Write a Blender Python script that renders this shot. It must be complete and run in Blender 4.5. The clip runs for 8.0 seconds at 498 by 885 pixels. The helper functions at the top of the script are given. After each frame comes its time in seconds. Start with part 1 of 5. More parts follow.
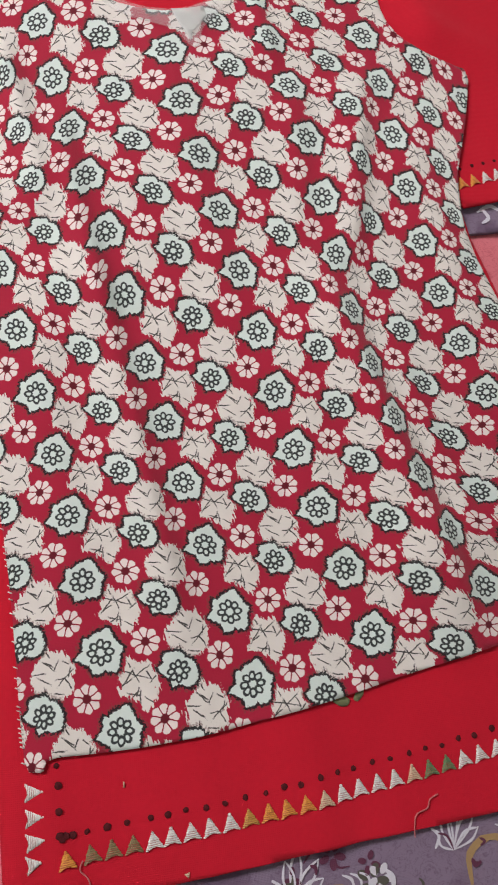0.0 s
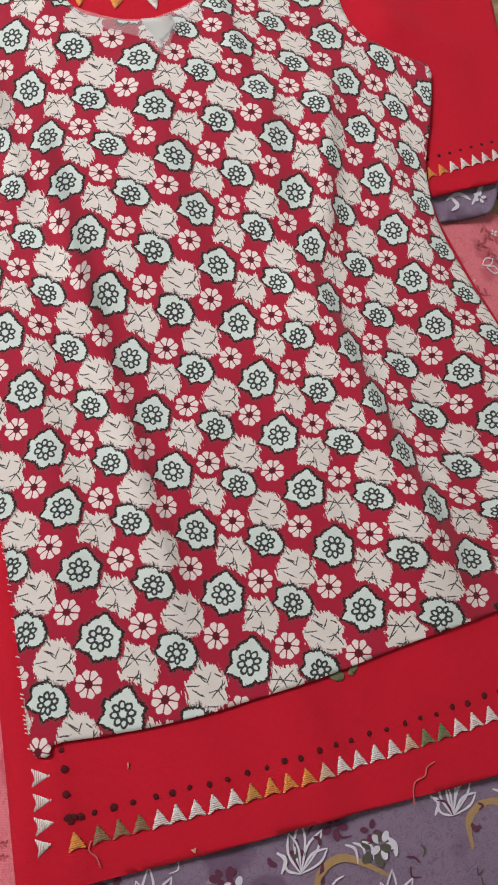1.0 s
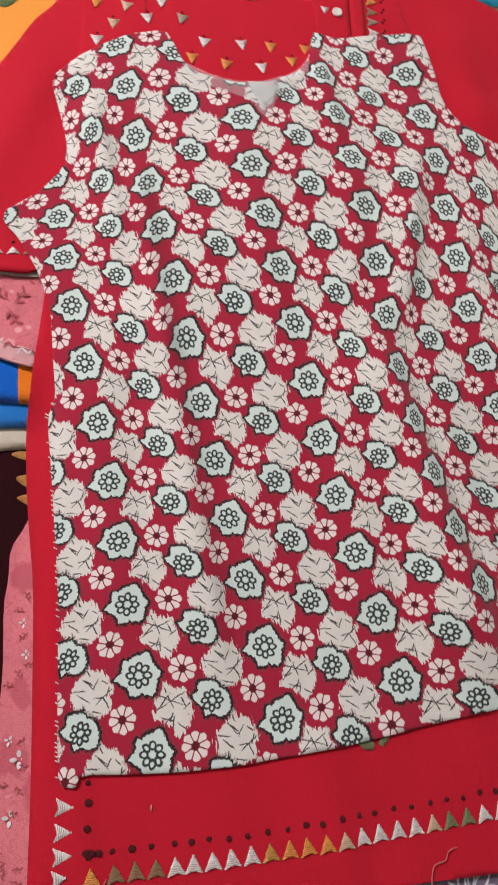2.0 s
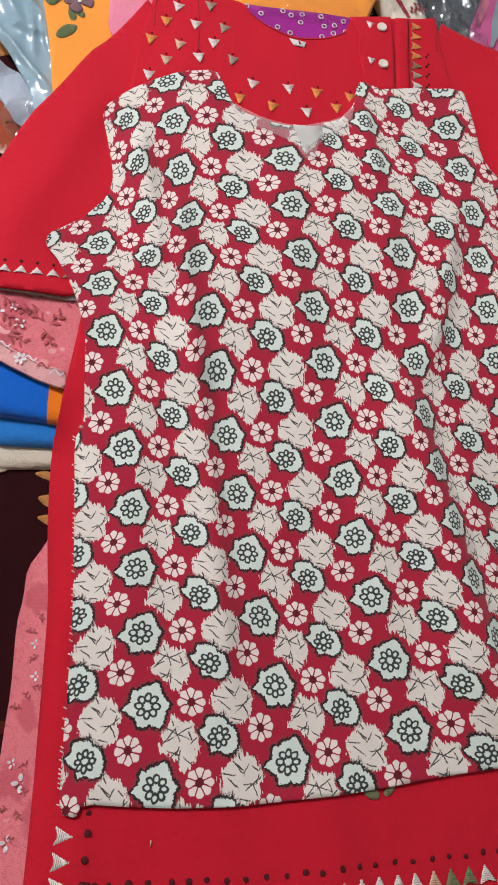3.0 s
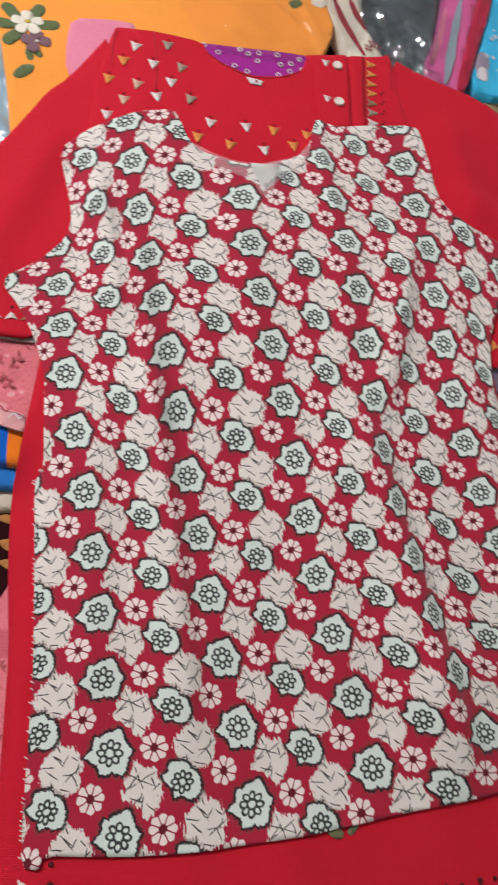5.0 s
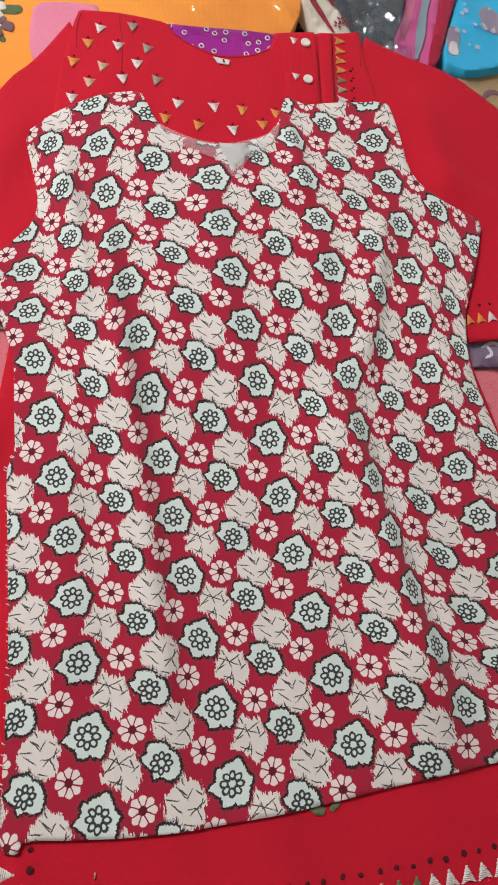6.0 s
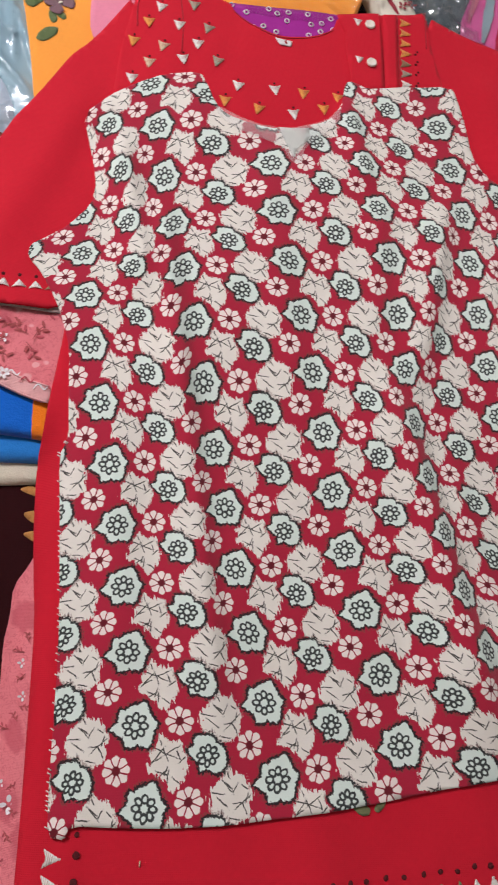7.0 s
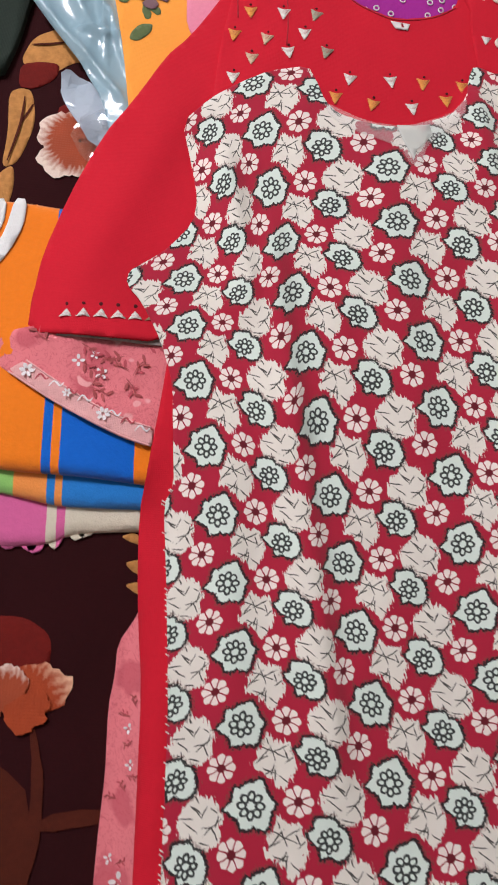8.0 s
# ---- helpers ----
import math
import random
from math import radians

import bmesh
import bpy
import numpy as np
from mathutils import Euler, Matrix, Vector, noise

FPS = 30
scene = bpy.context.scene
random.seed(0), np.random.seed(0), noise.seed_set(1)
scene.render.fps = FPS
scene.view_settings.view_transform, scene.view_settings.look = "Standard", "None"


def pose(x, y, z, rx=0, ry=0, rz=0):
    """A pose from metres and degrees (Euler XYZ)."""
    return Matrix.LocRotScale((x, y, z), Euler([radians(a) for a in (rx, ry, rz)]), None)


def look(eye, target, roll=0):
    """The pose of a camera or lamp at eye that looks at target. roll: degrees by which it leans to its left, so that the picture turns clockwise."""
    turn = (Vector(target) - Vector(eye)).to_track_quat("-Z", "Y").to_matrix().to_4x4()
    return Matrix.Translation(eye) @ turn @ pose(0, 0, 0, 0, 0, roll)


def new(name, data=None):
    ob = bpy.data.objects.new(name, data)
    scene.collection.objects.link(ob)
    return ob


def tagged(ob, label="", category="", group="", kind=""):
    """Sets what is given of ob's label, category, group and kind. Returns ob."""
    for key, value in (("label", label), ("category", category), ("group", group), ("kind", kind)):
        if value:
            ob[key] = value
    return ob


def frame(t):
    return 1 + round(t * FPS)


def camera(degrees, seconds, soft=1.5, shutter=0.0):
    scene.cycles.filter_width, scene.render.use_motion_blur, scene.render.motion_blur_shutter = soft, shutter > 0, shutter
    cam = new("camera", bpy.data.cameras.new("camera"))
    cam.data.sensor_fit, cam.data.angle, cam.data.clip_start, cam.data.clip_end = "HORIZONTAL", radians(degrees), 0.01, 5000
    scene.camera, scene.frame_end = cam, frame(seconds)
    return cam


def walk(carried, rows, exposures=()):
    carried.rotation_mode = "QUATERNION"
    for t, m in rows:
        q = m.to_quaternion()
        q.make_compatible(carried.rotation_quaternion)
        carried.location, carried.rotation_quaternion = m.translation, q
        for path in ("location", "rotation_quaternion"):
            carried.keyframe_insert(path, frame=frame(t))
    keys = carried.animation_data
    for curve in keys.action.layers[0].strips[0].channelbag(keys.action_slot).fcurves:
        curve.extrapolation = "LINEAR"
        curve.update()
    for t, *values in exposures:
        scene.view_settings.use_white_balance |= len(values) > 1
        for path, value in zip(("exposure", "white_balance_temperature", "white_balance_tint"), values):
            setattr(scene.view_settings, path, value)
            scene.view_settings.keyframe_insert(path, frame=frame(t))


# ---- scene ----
cam = camera(38.3, 8.0, soft=1.8, shutter=0.3)
PATH = [
    (0, (-0.127, -0.227, 0.574), (0.247, 0.193, -1.345), 37.3),
    (0.5, (-0.115, -0.242, 0.587), (0.286, 0.194, -1.323), 36.5),
    (1, (-0.122, -0.252, 0.589), (0.259, 0.198, -1.322), 33.1),
    (1.5, (-0.141, -0.255, 0.588), (0.272, 0.183, -1.319), 37.7),
    (1.6, (-0.134, -0.269, 0.583), (0.214, 0.246, -1.318), 29.6),
    (2, (-0.158, -0.24, 0.596), (0.172, 0.319, -1.296), 31.1),
    (2.2, (-0.162, -0.233, 0.6), (0.164, 0.337, -1.289), 31.9),
    (3.3, (-0.179, -0.235, 0.597), (0.131, 0.407, -1.272), 31.1),
    (3.5, (-0.173, -0.213, 0.599), (0.127, 0.392, -1.283), 32.1),
    (4, (-0.195, -0.205, 0.6), (0.106, 0.422, -1.276), 32.5),
    (4.5, (-0.197, -0.201, 0.604), (0.108, 0.438, -1.266), 32.2),
    (5, (-0.166, -0.21, 0.613), (0.209, 0.45, -1.238), 33.3),
    (5.2, (-0.152, -0.219, 0.614), (0.268, 0.431, -1.231), 34.6),
    (6.3, (-0.142, -0.22, 0.609), (0.228, 0.416, -1.251), 32.4),
    (6.5, (-0.151, -0.212, 0.615), (0.218, 0.401, -1.253), 33.6),
    (7, (-0.166, -0.21, 0.599), (0.149, 0.388, -1.284), 31.9),
    (7.5, (-0.191, -0.192, 0.585), (0.005, 0.382, -1.321), 26.1),
    (8, (-0.202, -0.135, 0.557), (-0.072, 0.366, -1.375), 19.2),
]
walk(cam, [(t, look(eye, target, roll)) for t, eye, target, roll in PATH])

# ---- light ----
def lamp(name, kind, m, energy, size, size_y, colour):
    data = bpy.data.lights.new(name, kind)
    data.energy, data.color = energy, colour
    data.shape, data.size, data.size_y = "RECTANGLE", size, size_y
    ob = new(name, data)
    ob.matrix_world = m
    return ob


world = bpy.data.worlds.new("world")
scene.world = world
world.use_nodes = True
world.node_tree.nodes["Background"].inputs[0].default_value = (0.9, 0.95, 1.0, 1)
world.node_tree.nodes["Background"].inputs[1].default_value = 0.08
LIGHT_AT = (-1.20, 0.95, 1.94)
lamp("tube_glow", "AREA", look(LIGHT_AT, (-0.05, 0.1, 0), 90), 77, 1.2, 0.10, (0.99, 0.955, 1.0))
# unseen fill lamp, added to lift the right-hand side
lamp("fill_glow", "AREA", look((1.78, 0.25, 0.85), (0, 0.2, 0.1)), 3.5, 1.1, 1.1, (0.90, 0.95, 1.0))


# ---- node arithmetic ----
class Val:
    """A number in a node tree, with the usual signs of arithmetic."""

    def __init__(self, tree, socket):
        self.tree, self.socket = tree, socket

    def op(self, name, *others, clamp=False):
        node = self.tree.nodes.new("ShaderNodeMath")
        node.operation, node.use_clamp = name, clamp
        for slot, v in zip(node.inputs, (self, *others)):
            if isinstance(v, Val):
                self.tree.links.new(v.socket, slot)
            else:
                slot.default_value = v
        return Val(self.tree, node.outputs[0])

    def __add__(self, o): return self.op("ADD", o)
    def __radd__(self, o): return self.op("ADD", o)
    def __sub__(self, o): return self.op("SUBTRACT", o)
    def __mul__(self, o): return self.op("MULTIPLY", o)
    def __rmul__(self, o): return self.op("MULTIPLY", o)
    def __truediv__(self, o): return self.op("DIVIDE", o)
    def __rsub__(self, o): return (self * -1).op("ADD", o)
    def cos(self): return self.op("COSINE")
    def abs(self): return self.op("ABSOLUTE")
    def sqrt(self): return self.op("SQRT")
    def min(self, o): return self.op("MINIMUM", o)
    def max(self, o): return self.op("MAXIMUM", o)
    def wrap(self): return (self + 0.5).op("FRACT") - 0.5
    def below(self, edge, soft):
        """1 where self is under edge, 0 over it, with a soft step."""
        return ((edge - self) / soft + 0.5).op("ADD", 0.0, clamp=True)


class Mat:
    """A principled material with helpers for its nodes."""

    def __init__(self, name, rough=0.8, metal=0.0, sheen=0.0, coat=0.0, spec=0.3):
        self.mat = bpy.data.materials.new(name)
        self.mat.use_nodes = True
        self.tree = self.mat.node_tree
        self.bsdf = self.tree.nodes["Principled BSDF"]
        for key, v in (("Roughness", rough), ("Metallic", metal), ("Sheen Weight", sheen), ("Coat Weight", coat), ("Specular IOR Level", spec)):
            self.bsdf.inputs[key].default_value = v
        self.coords = self.tree.nodes.new("ShaderNodeTexCoord")

    def add(self, kind, **inputs):
        node = self.tree.nodes.new(kind)
        for k, v in inputs.items():
            self.put(node.inputs[k.replace("_", " ")], v)
        return node

    def put(self, slot, v):
        if isinstance(v, Val):
            v = v.socket
        if isinstance(v, bpy.types.NodeSocket):
            self.tree.links.new(v, slot)
        else:
            slot.default_value = v

    def noise(self, scale, detail=3.0, space="Object", rough=0.55, distort=0.0):
        n = self.add("ShaderNodeTexNoise", Scale=scale, Detail=detail, Roughness=rough, Distortion=distort)
        self.tree.links.new(self.coords.outputs[space], n.inputs["Vector"])
        return Val(self.tree, n.outputs["Fac"])

    def mix(self, fac, a, b, blend="MIX"):
        n = self.tree.nodes.new("ShaderNodeMix")
        n.data_type, n.blend_type = "RGBA", blend
        self.put(n.inputs[0], fac)
        self.put(n.inputs[6], (*a, 1) if isinstance(a, tuple) else a)
        self.put(n.inputs[7], (*b, 1) if isinstance(b, tuple) else b)
        return n.outputs[2]

    def colour(self, c):
        self.put(self.bsdf.inputs["Base Color"], (*c, 1) if isinstance(c, tuple) else c)
        return self

    def bump(self, height, strength=0.3, distance=0.001):
        n = self.add("ShaderNodeBump", Strength=strength, Distance=distance, Height=height)
        self.tree.links.new(n.outputs[0], self.bsdf.inputs["Normal"])
        return self

    def weave(self, pitch=900.0):
        """Threads crossing at right angles, as a height."""
        sep = self.tree.nodes.new("ShaderNodeSeparateXYZ")
        self.tree.links.new(self.coords.outputs["Object"], sep.inputs[0])
        x, y = Val(self.tree, sep.outputs[0]), Val(self.tree, sep.outputs[1])
        return (x * pitch * 6.283).cos() * 0.25 + (y * pitch * 6.283).cos() * 0.25 + self.noise(900, 2.0)


def cloth_mat(name, colour, dark=0.8, rough=0.85, sheen=0.15, scale=14.0, light=1.08, pitch=700.0, bump=0.25):
    """Plain cloth: thread relief, slight slubs and uneven dye."""
    m = Mat(name, rough=rough, sheen=sheen, spec=0.2)
    m.bsdf.inputs["Sheen Roughness"].default_value = 0.5
    big, fine = m.noise(scale, 4.0), m.noise(260.0, 2.0)
    f = (big * 0.7 + fine * 0.5 - 0.1).op("ADD", 0.0, clamp=True)
    m.colour(m.mix(f, tuple(c * dark for c in colour), tuple(min(1, c * light) for c in colour)))
    return m.bump(m.weave(pitch) + m.noise(90.0, 3.0) * 1.5, bump, 0.0006)


RED = (0.56, 0.009, 0.026)
red_cloth = cloth_mat("red_cotton", RED, dark=0.82, scale=9.0, sheen=0.03)

K_STEP, W_STEP = 0.0479, 0.0543


def print_mat():
    """Block print on red cotton: outlined mint medallions with a ring of petals, pale eight-petalled
    daisies and scratchy cream leaves on a centred lattice, in the cloth's own coordinates."""
    m = Mat("block_printed_cotton", rough=0.85, sheen=0.12, spec=0.2)
    t = m.tree
    uv = m.add("ShaderNodeUVMap")
    uv.uv_map = "print"
    # worn edges of the wooden blocks: wobble the coordinates a little
    wob = m.tree.nodes.new("ShaderNodeTexNoise")
    wob.inputs["Scale"].default_value, wob.inputs["Detail"].default_value = 9.0, 3.0
    t.links.new(uv.outputs[0], wob.inputs["Vector"])
    sep, sepn = t.nodes.new("ShaderNodeSeparateXYZ"), t.nodes.new("ShaderNodeSeparateColor")
    t.links.new(uv.outputs[0], sep.inputs[0])
    t.links.new(wob.outputs["Color"], sepn.inputs[0])
    k, w = Val(t, sep.outputs[0]), Val(t, sep.outputs[1])
    jx, jy = (Val(t, sepn.outputs[0]) - 0.5) * 0.0022, (Val(t, sepn.outputs[1]) - 0.5) * 0.0022
    fine = m.add("ShaderNodeTexNoise", Scale=34.0, Detail=2.0)
    t.links.new(uv.outputs[0], fine.inputs["Vector"])
    fine = Val(t, fine.outputs["Fac"]) - 0.5
    # streaks that fray the leaves along one way
    comb = m.add("ShaderNodeMapping", Scale=(30.0, 7.0, 1.0), Rotation=(0, 0, 0.5))
    t.links.new(uv.outputs[0], comb.inputs["Vector"])
    fray = m.add("ShaderNodeTexNoise", Scale=1.0, Detail=2.0)
    t.links.new(comb.outputs[0], fray.inputs["Vector"])
    fray = Val(t, fray.outputs["Fac"]) - 0.5

    def local(k0, w0, jitter=True):
        x = ((k - k0) * 0.5).wrap() * (2 * K_STEP)
        y = (w - w0).wrap() * (-W_STEP)
        if jitter:
            x, y = x + jx, y + jy
        return x, y, (x * x + y * y).sqrt(), y.op("ARCTAN2", x)

    def outline(a, points):
        """The reach of a carved block's edge in each direction, from its corners."""
        ramp = t.nodes.new("ShaderNodeValToRGB")
        polar = sorted(((math.atan2(y, x) / (2 * math.pi)) % 1.0, math.hypot(x, y) / 32.0) for x, y in points)
        seam = polar[-1][1] + (polar[0][1] - polar[-1][1]) * (1 - polar[-1][0]) / (1 - polar[-1][0] + polar[0][0])
        polar = [(0.0, seam)] + polar + [(1.0, seam)]
        marks = ramp.color_ramp.elements
        marks[0].position, marks[1].position = 0.0, 1.0
        for at, v in polar[1:-1]:
            marks.new(at)
        for mark, (at, v) in zip(marks, polar):
            mark.position, mark.color = at, (v, v, v, 1)
        turn = (a / (2 * math.pi) + 1.0).op("FRACT")
        t.links.new(turn.socket, ramp.inputs[0])
        return Val(t, ramp.outputs[0]) * 0.032

    def leaf(k0, w0, points, strokes):
        """A ragged leaf with straight knife cuts across it, and its cuts as a second value."""
        x, y, r, a = local(k0, w0)
        shape = r.below(outline(a, points) * 0.95 + fray * 0.011 + fine * 0.004, 0.0005)
        place = t.nodes.new("ShaderNodeCombineXYZ")
        m.put(place.inputs[0], x)
        m.put(place.inputs[1], y)
        cut = None
        rng = random.Random(len(points) + int(strokes[0][0] * 10))
        nicks = []
        for i in range(4):
            u, v, b = rng.uniform(-11, 11), rng.uniform(-12, 11), rng.uniform(0, 3.1)
            nicks.append((u, v, u + 7 * math.cos(b), v + 7 * math.sin(b)))
        for x0, y0, x1, y1 in strokes + tuple(nicks):
            long = math.hypot(x1 - x0, y1 - y0) / 2000
            seg = m.add("ShaderNodeMapping", Location=((x0 + x1) / 2000, (y0 + y1) / 2000, 0), Rotation=(0, 0, math.atan2(y1 - y0, x1 - x0)), Scale=(long, 0.00048, 1.0))
            seg.vector_type = "TEXTURE"
            t.links.new(place.outputs[0], seg.inputs["Vector"])
            size, parts = t.nodes.new("ShaderNodeVectorMath"), t.nodes.new("ShaderNodeSeparateXYZ")
            size.operation = "ABSOLUTE"
            t.links.new(seg.outputs[0], size.inputs[0])
            t.links.new(size.outputs[0], parts.inputs[0])
            d = Val(t, parts.outputs[0]).max(Val(t, parts.outputs[1]))
            cut = d if cut is None else cut.min(d)
        return shape, cut.below(0.95 + fine * 1.6, 0.5)

    def daisy(k0, w0, size):
        x, y, r, a = local(k0, w0)
        lobe = (a * 4 + 0.35).cos().abs()
        petal = r.below(size * (0.82 + 0.18 * lobe) + fine * 0.001, 0.0006) * (size * 0.31 - r).below(0.0, 0.0006)
        slit = (lobe * r).below(0.0019, 0.0012)
        core = r.below(size * 0.33 + fine * 0.003, 0.001)
        return petal * (1.0 - slit), core.max(slit * r.below(size * 0.7, 0.004) * 0.5) * (1.0 - petal * (1.0 - slit))

    def medallion(k0, w0, points, ring):
        x, y, r, a = local(k0, w0)
        edge = outline(a, points) + fine * 0.0016 + 0.00035 * (a * 26 + fine * 14).cos()
        fill = r.below(edge, 0.0005)
        line = (r - edge - 0.0006).abs().below(0.00115 + fine * 0.0040, 0.0005)
        fuzz = (r - edge - 0.0022).abs().below(0.0008 + fray * 0.007 + fine * 0.006, 0.0012)
        # eight outlined petals in a ring
        sect = ((a + 0.2) * (8 / (2 * math.pi))).wrap() * (2 * math.pi / 8)
        px, py = (r * sect.cos() - ring) * 0.86, r * sect.op("SINE") * 1.12
        pr = (px * px + py * py).sqrt()
        petal = (pr - ring * 0.385).abs().below(0.00078 + fine * 0.0010, 0.0005)
        return fill, line.max(petal * fill), fuzz

    colour = m.mix(m.noise(14.0, 4.0), (0.35, 0.012, 0.036), (0.42, 0.016, 0.045))
    cream = m.mix(m.noise(60.0, 4.0), (0.68, 0.63, 0.57), (0.80, 0.76, 0.70))
    mint = m.mix(m.noise(45.0, 4.0), (0.60, 0.70, 0.64), (0.71, 0.78, 0.73))
    ink, brown, wine = (0.012, 0.015, 0.016), (0.16, 0.06, 0.05), (0.10, 0.008, 0.014)
    # corners of the carved blocks and the cuts in the leaves, in millimetres from each motif's heart
    wide_block = ((-18.3, 0.4), (-16.3, -0.9), (-12.4, 4.3), (-11.3, 6.9), (-9.9, 12.3), (-7.3, 12.9), (-5.8, 11.4), (-2.1, 14.0), (3.2, 14.7), (8.6, 16.1), (10.9, 11.6), (11.8, 7.6), (13.1, 3.5), (16.0, -0.7), (13.0, -5.0), (11.5, -9.5), (10.1, -13.4), (6.6, -16.0), (4.1, -14.8), (1.5, -14.9), (-0.1, -12.8), (-2.9, -14.5), (-9.0, -13.1), (-9.4, -9.8), (-10.2, -6.4), (-13.5, -3.8))
    small_block = ((-14.0, 6.4), (-10.5, 7.7), (-8.9, 8.9), (-7.5, 14.8), (0.0, 14.5), (5.8, 12.5), (6.8, 8.1), (10.9, 6.2), (13.0, -0.8), (13.0, -7.4), (9.4, -12.3), (2.9, -12.6), (-0.4, -10.1), (-2.2, -9.2), (-6.8, -9.6), (-6.7, -3.2), (-11.2, 1.1))
    tall_leaf = ((-0.3, 23.0), (2.8, 15.8), (9.9, 13.5), (13.4, 8.4), (15.1, 1.7), (16.3, -2.1), (12.8, -6.9), (12.1, -16.3), (6.6, -17.6), (-4.4, -18.3), (-10.7, -15.1), (-12.8, -10.6), (-16.4, -3.0), (-16.3, 5.7), (-12.3, 10.5), (-7.6, 13.5), (-4.4, 17.8))
    broad_leaf = ((-2.3, 19.9), (1.5, 15.2), (5.0, 13.0), (13.6, 11.7), (13.2, 6.2), (15.5, -1.3), (14.2, -7.7), (8.5, -15.6), (3.4, -21.0), (-0.4, -19.5), (-2.3, -13.7), (-8.6, -7.3), (-15.3, -4.9), (-11.8, 2.1), (-12.6, 6.6), (-8.4, 9.4), (-4.9, 16.4))
    tall_cuts = ((-5.2, 12.5, 1.2, 2.4), (0.9, 2.4, 5.7, 8.1), (-14.2, 6.0, -5.2, 3.2), (-10.4, 2.2, -3.1, -6.1), (1.4, -8.6, 14.0, -1.4), (6.9, -4.7, 10.0, -13.9), (-8.3, -5.5, -8.3, -12.2), (-3.3, -12.1, 3.8, -15.4), (-1.4, 16.9, 0.1, 12.4), (8.1, 6.2, 11.9, 2.5))
    broad_cuts = ((-11.0, 11.2, 7.9, 1.0), (-12.5, -1.0, -1.1, 8.6), (-1.5, 9.7, 0.9, -0.4), (-1.4, 4.5, 10.0, 9.1), (0.2, -5.5, -1.3, -13.9), (7.6, -2.7, 13.1, 1.0), (2.3, -10.9, 7.6, -16.0), (-8.0, -5.1, 0.2, -9.4), (-3.3, 15.4, -2.5, 10.9), (7.8, 6.2, 9.0, 0.6))
    leaf1, leaf2 = leaf(-0.72, 0.06, tall_leaf, tall_cuts), leaf(0.40, 0.49, broad_leaf, broad_cuts)
    leaves, scratch = leaf1[0].max(leaf2[0]), (leaf1[0] * leaf1[1]).max(leaf2[0] * leaf2[1])
    d1, d2 = daisy(0.65, 0.01, 0.0101), daisy(1.65, 0.50, 0.0099)
    m1, m2 = medallion(0.0, 0.0, wide_block, 0.0060), medallion(1.0, 0.5, small_block, 0.0052)
    colour = m.mix(leaves, colour, cream)
    colour = m.mix(scratch * 0.94, colour, (0.03, 0.026, 0.024))
    colour = m.mix(d1[1].max(d2[1]) * 0.9, colour, wine)
    colour = m.mix(d1[0].max(d2[0]), colour, m.mix(m.noise(80.0), (0.76, 0.64, 0.60), (0.84, 0.76, 0.72)))
    colour = m.mix(m1[2].max(m2[2]) * 0.55, colour, brown)
    colour = m.mix(m1[0].max(m2[0]), colour, mint)
    colour = m.mix(m1[1].max(m2[1]) * 0.96, colour, ink)
    m.colour(colour)
    return m.bump(m.weave() + m.noise(90.0, 3.0) * 1.5, 0.25, 0.0006)


printed_cloth = print_mat()


# ---- building helpers ----
def part(name, bm, mat, parent=None, label="", smooth=True):
    """Links a bmesh as one mesh object, under a thing or a part."""
    me = bpy.data.meshes.new(name)
    bm.to_mesh(me)
    bm.free()
    for p in me.polygons:
        p.use_smooth = smooth
    me.materials.append(mat.mat)
    ob = new(name, me)
    if parent:
        ob.parent = parent
    return tagged(ob, label)


def thing(name, label, category, group="", at=(0, 0, 0), kind=""):
    ob = new(name)
    ob.location = at
    return tagged(ob, label, category, group, kind)


def rounded(points, rounds=2):
    """A closed outline with its corners cut softly."""
    pts = [Vector(p) for p in points]
    for _ in range(rounds):
        out = []
        for a, b in zip(pts, pts[1:] + pts[:1]):
            out += [a * 0.8 + b * 0.2, a * 0.2 + b * 0.8]
        pts = out
    return pts


def sheet(outline, height, step=0.008, thick=0.002):
    """Cloth lying in the plan of that outline, at height(x, y), with a turned-down edge."""
    bm = bmesh.new()
    face = bm.faces.new([bm.verts.new((p[0], p[1], 0)) for p in outline])
    bm.normal_update()
    if face.normal.z < 0:
        face.normal_flip()
    bmesh.ops.triangulate(bm, faces=[face])
    for axis in (0, 1):
        lo, hi = min(p[axis] for p in outline), max(p[axis] for p in outline)
        n = Vector((1, 0, 0)) if axis == 0 else Vector((0, 1, 0))
        at = math.ceil(lo / step + 0.01) * step
        while at < hi - 0.0005:
            bmesh.ops.bisect_plane(bm, geom=bm.verts[:] + bm.edges[:] + bm.faces[:], dist=1e-6, plane_co=n * at, plane_no=n)
            at += step
    for v in bm.verts:
        v.co.z = height(v.co.x, v.co.y)
    rim = [e for e in bm.edges if e.is_boundary]
    made = bmesh.ops.extrude_edge_only(bm, edges=rim)["geom"]
    for v in made:
        if isinstance(v, bmesh.types.BMVert):
            v.co.z -= thick
    bmesh.ops.recalc_face_normals(bm, faces=bm.faces[:])
    return bm


def step01(v, a, b):
    q = min(1.0, max(0.0, (v - a) / (b - a)))
    return q * q * (3 - 2 * q)


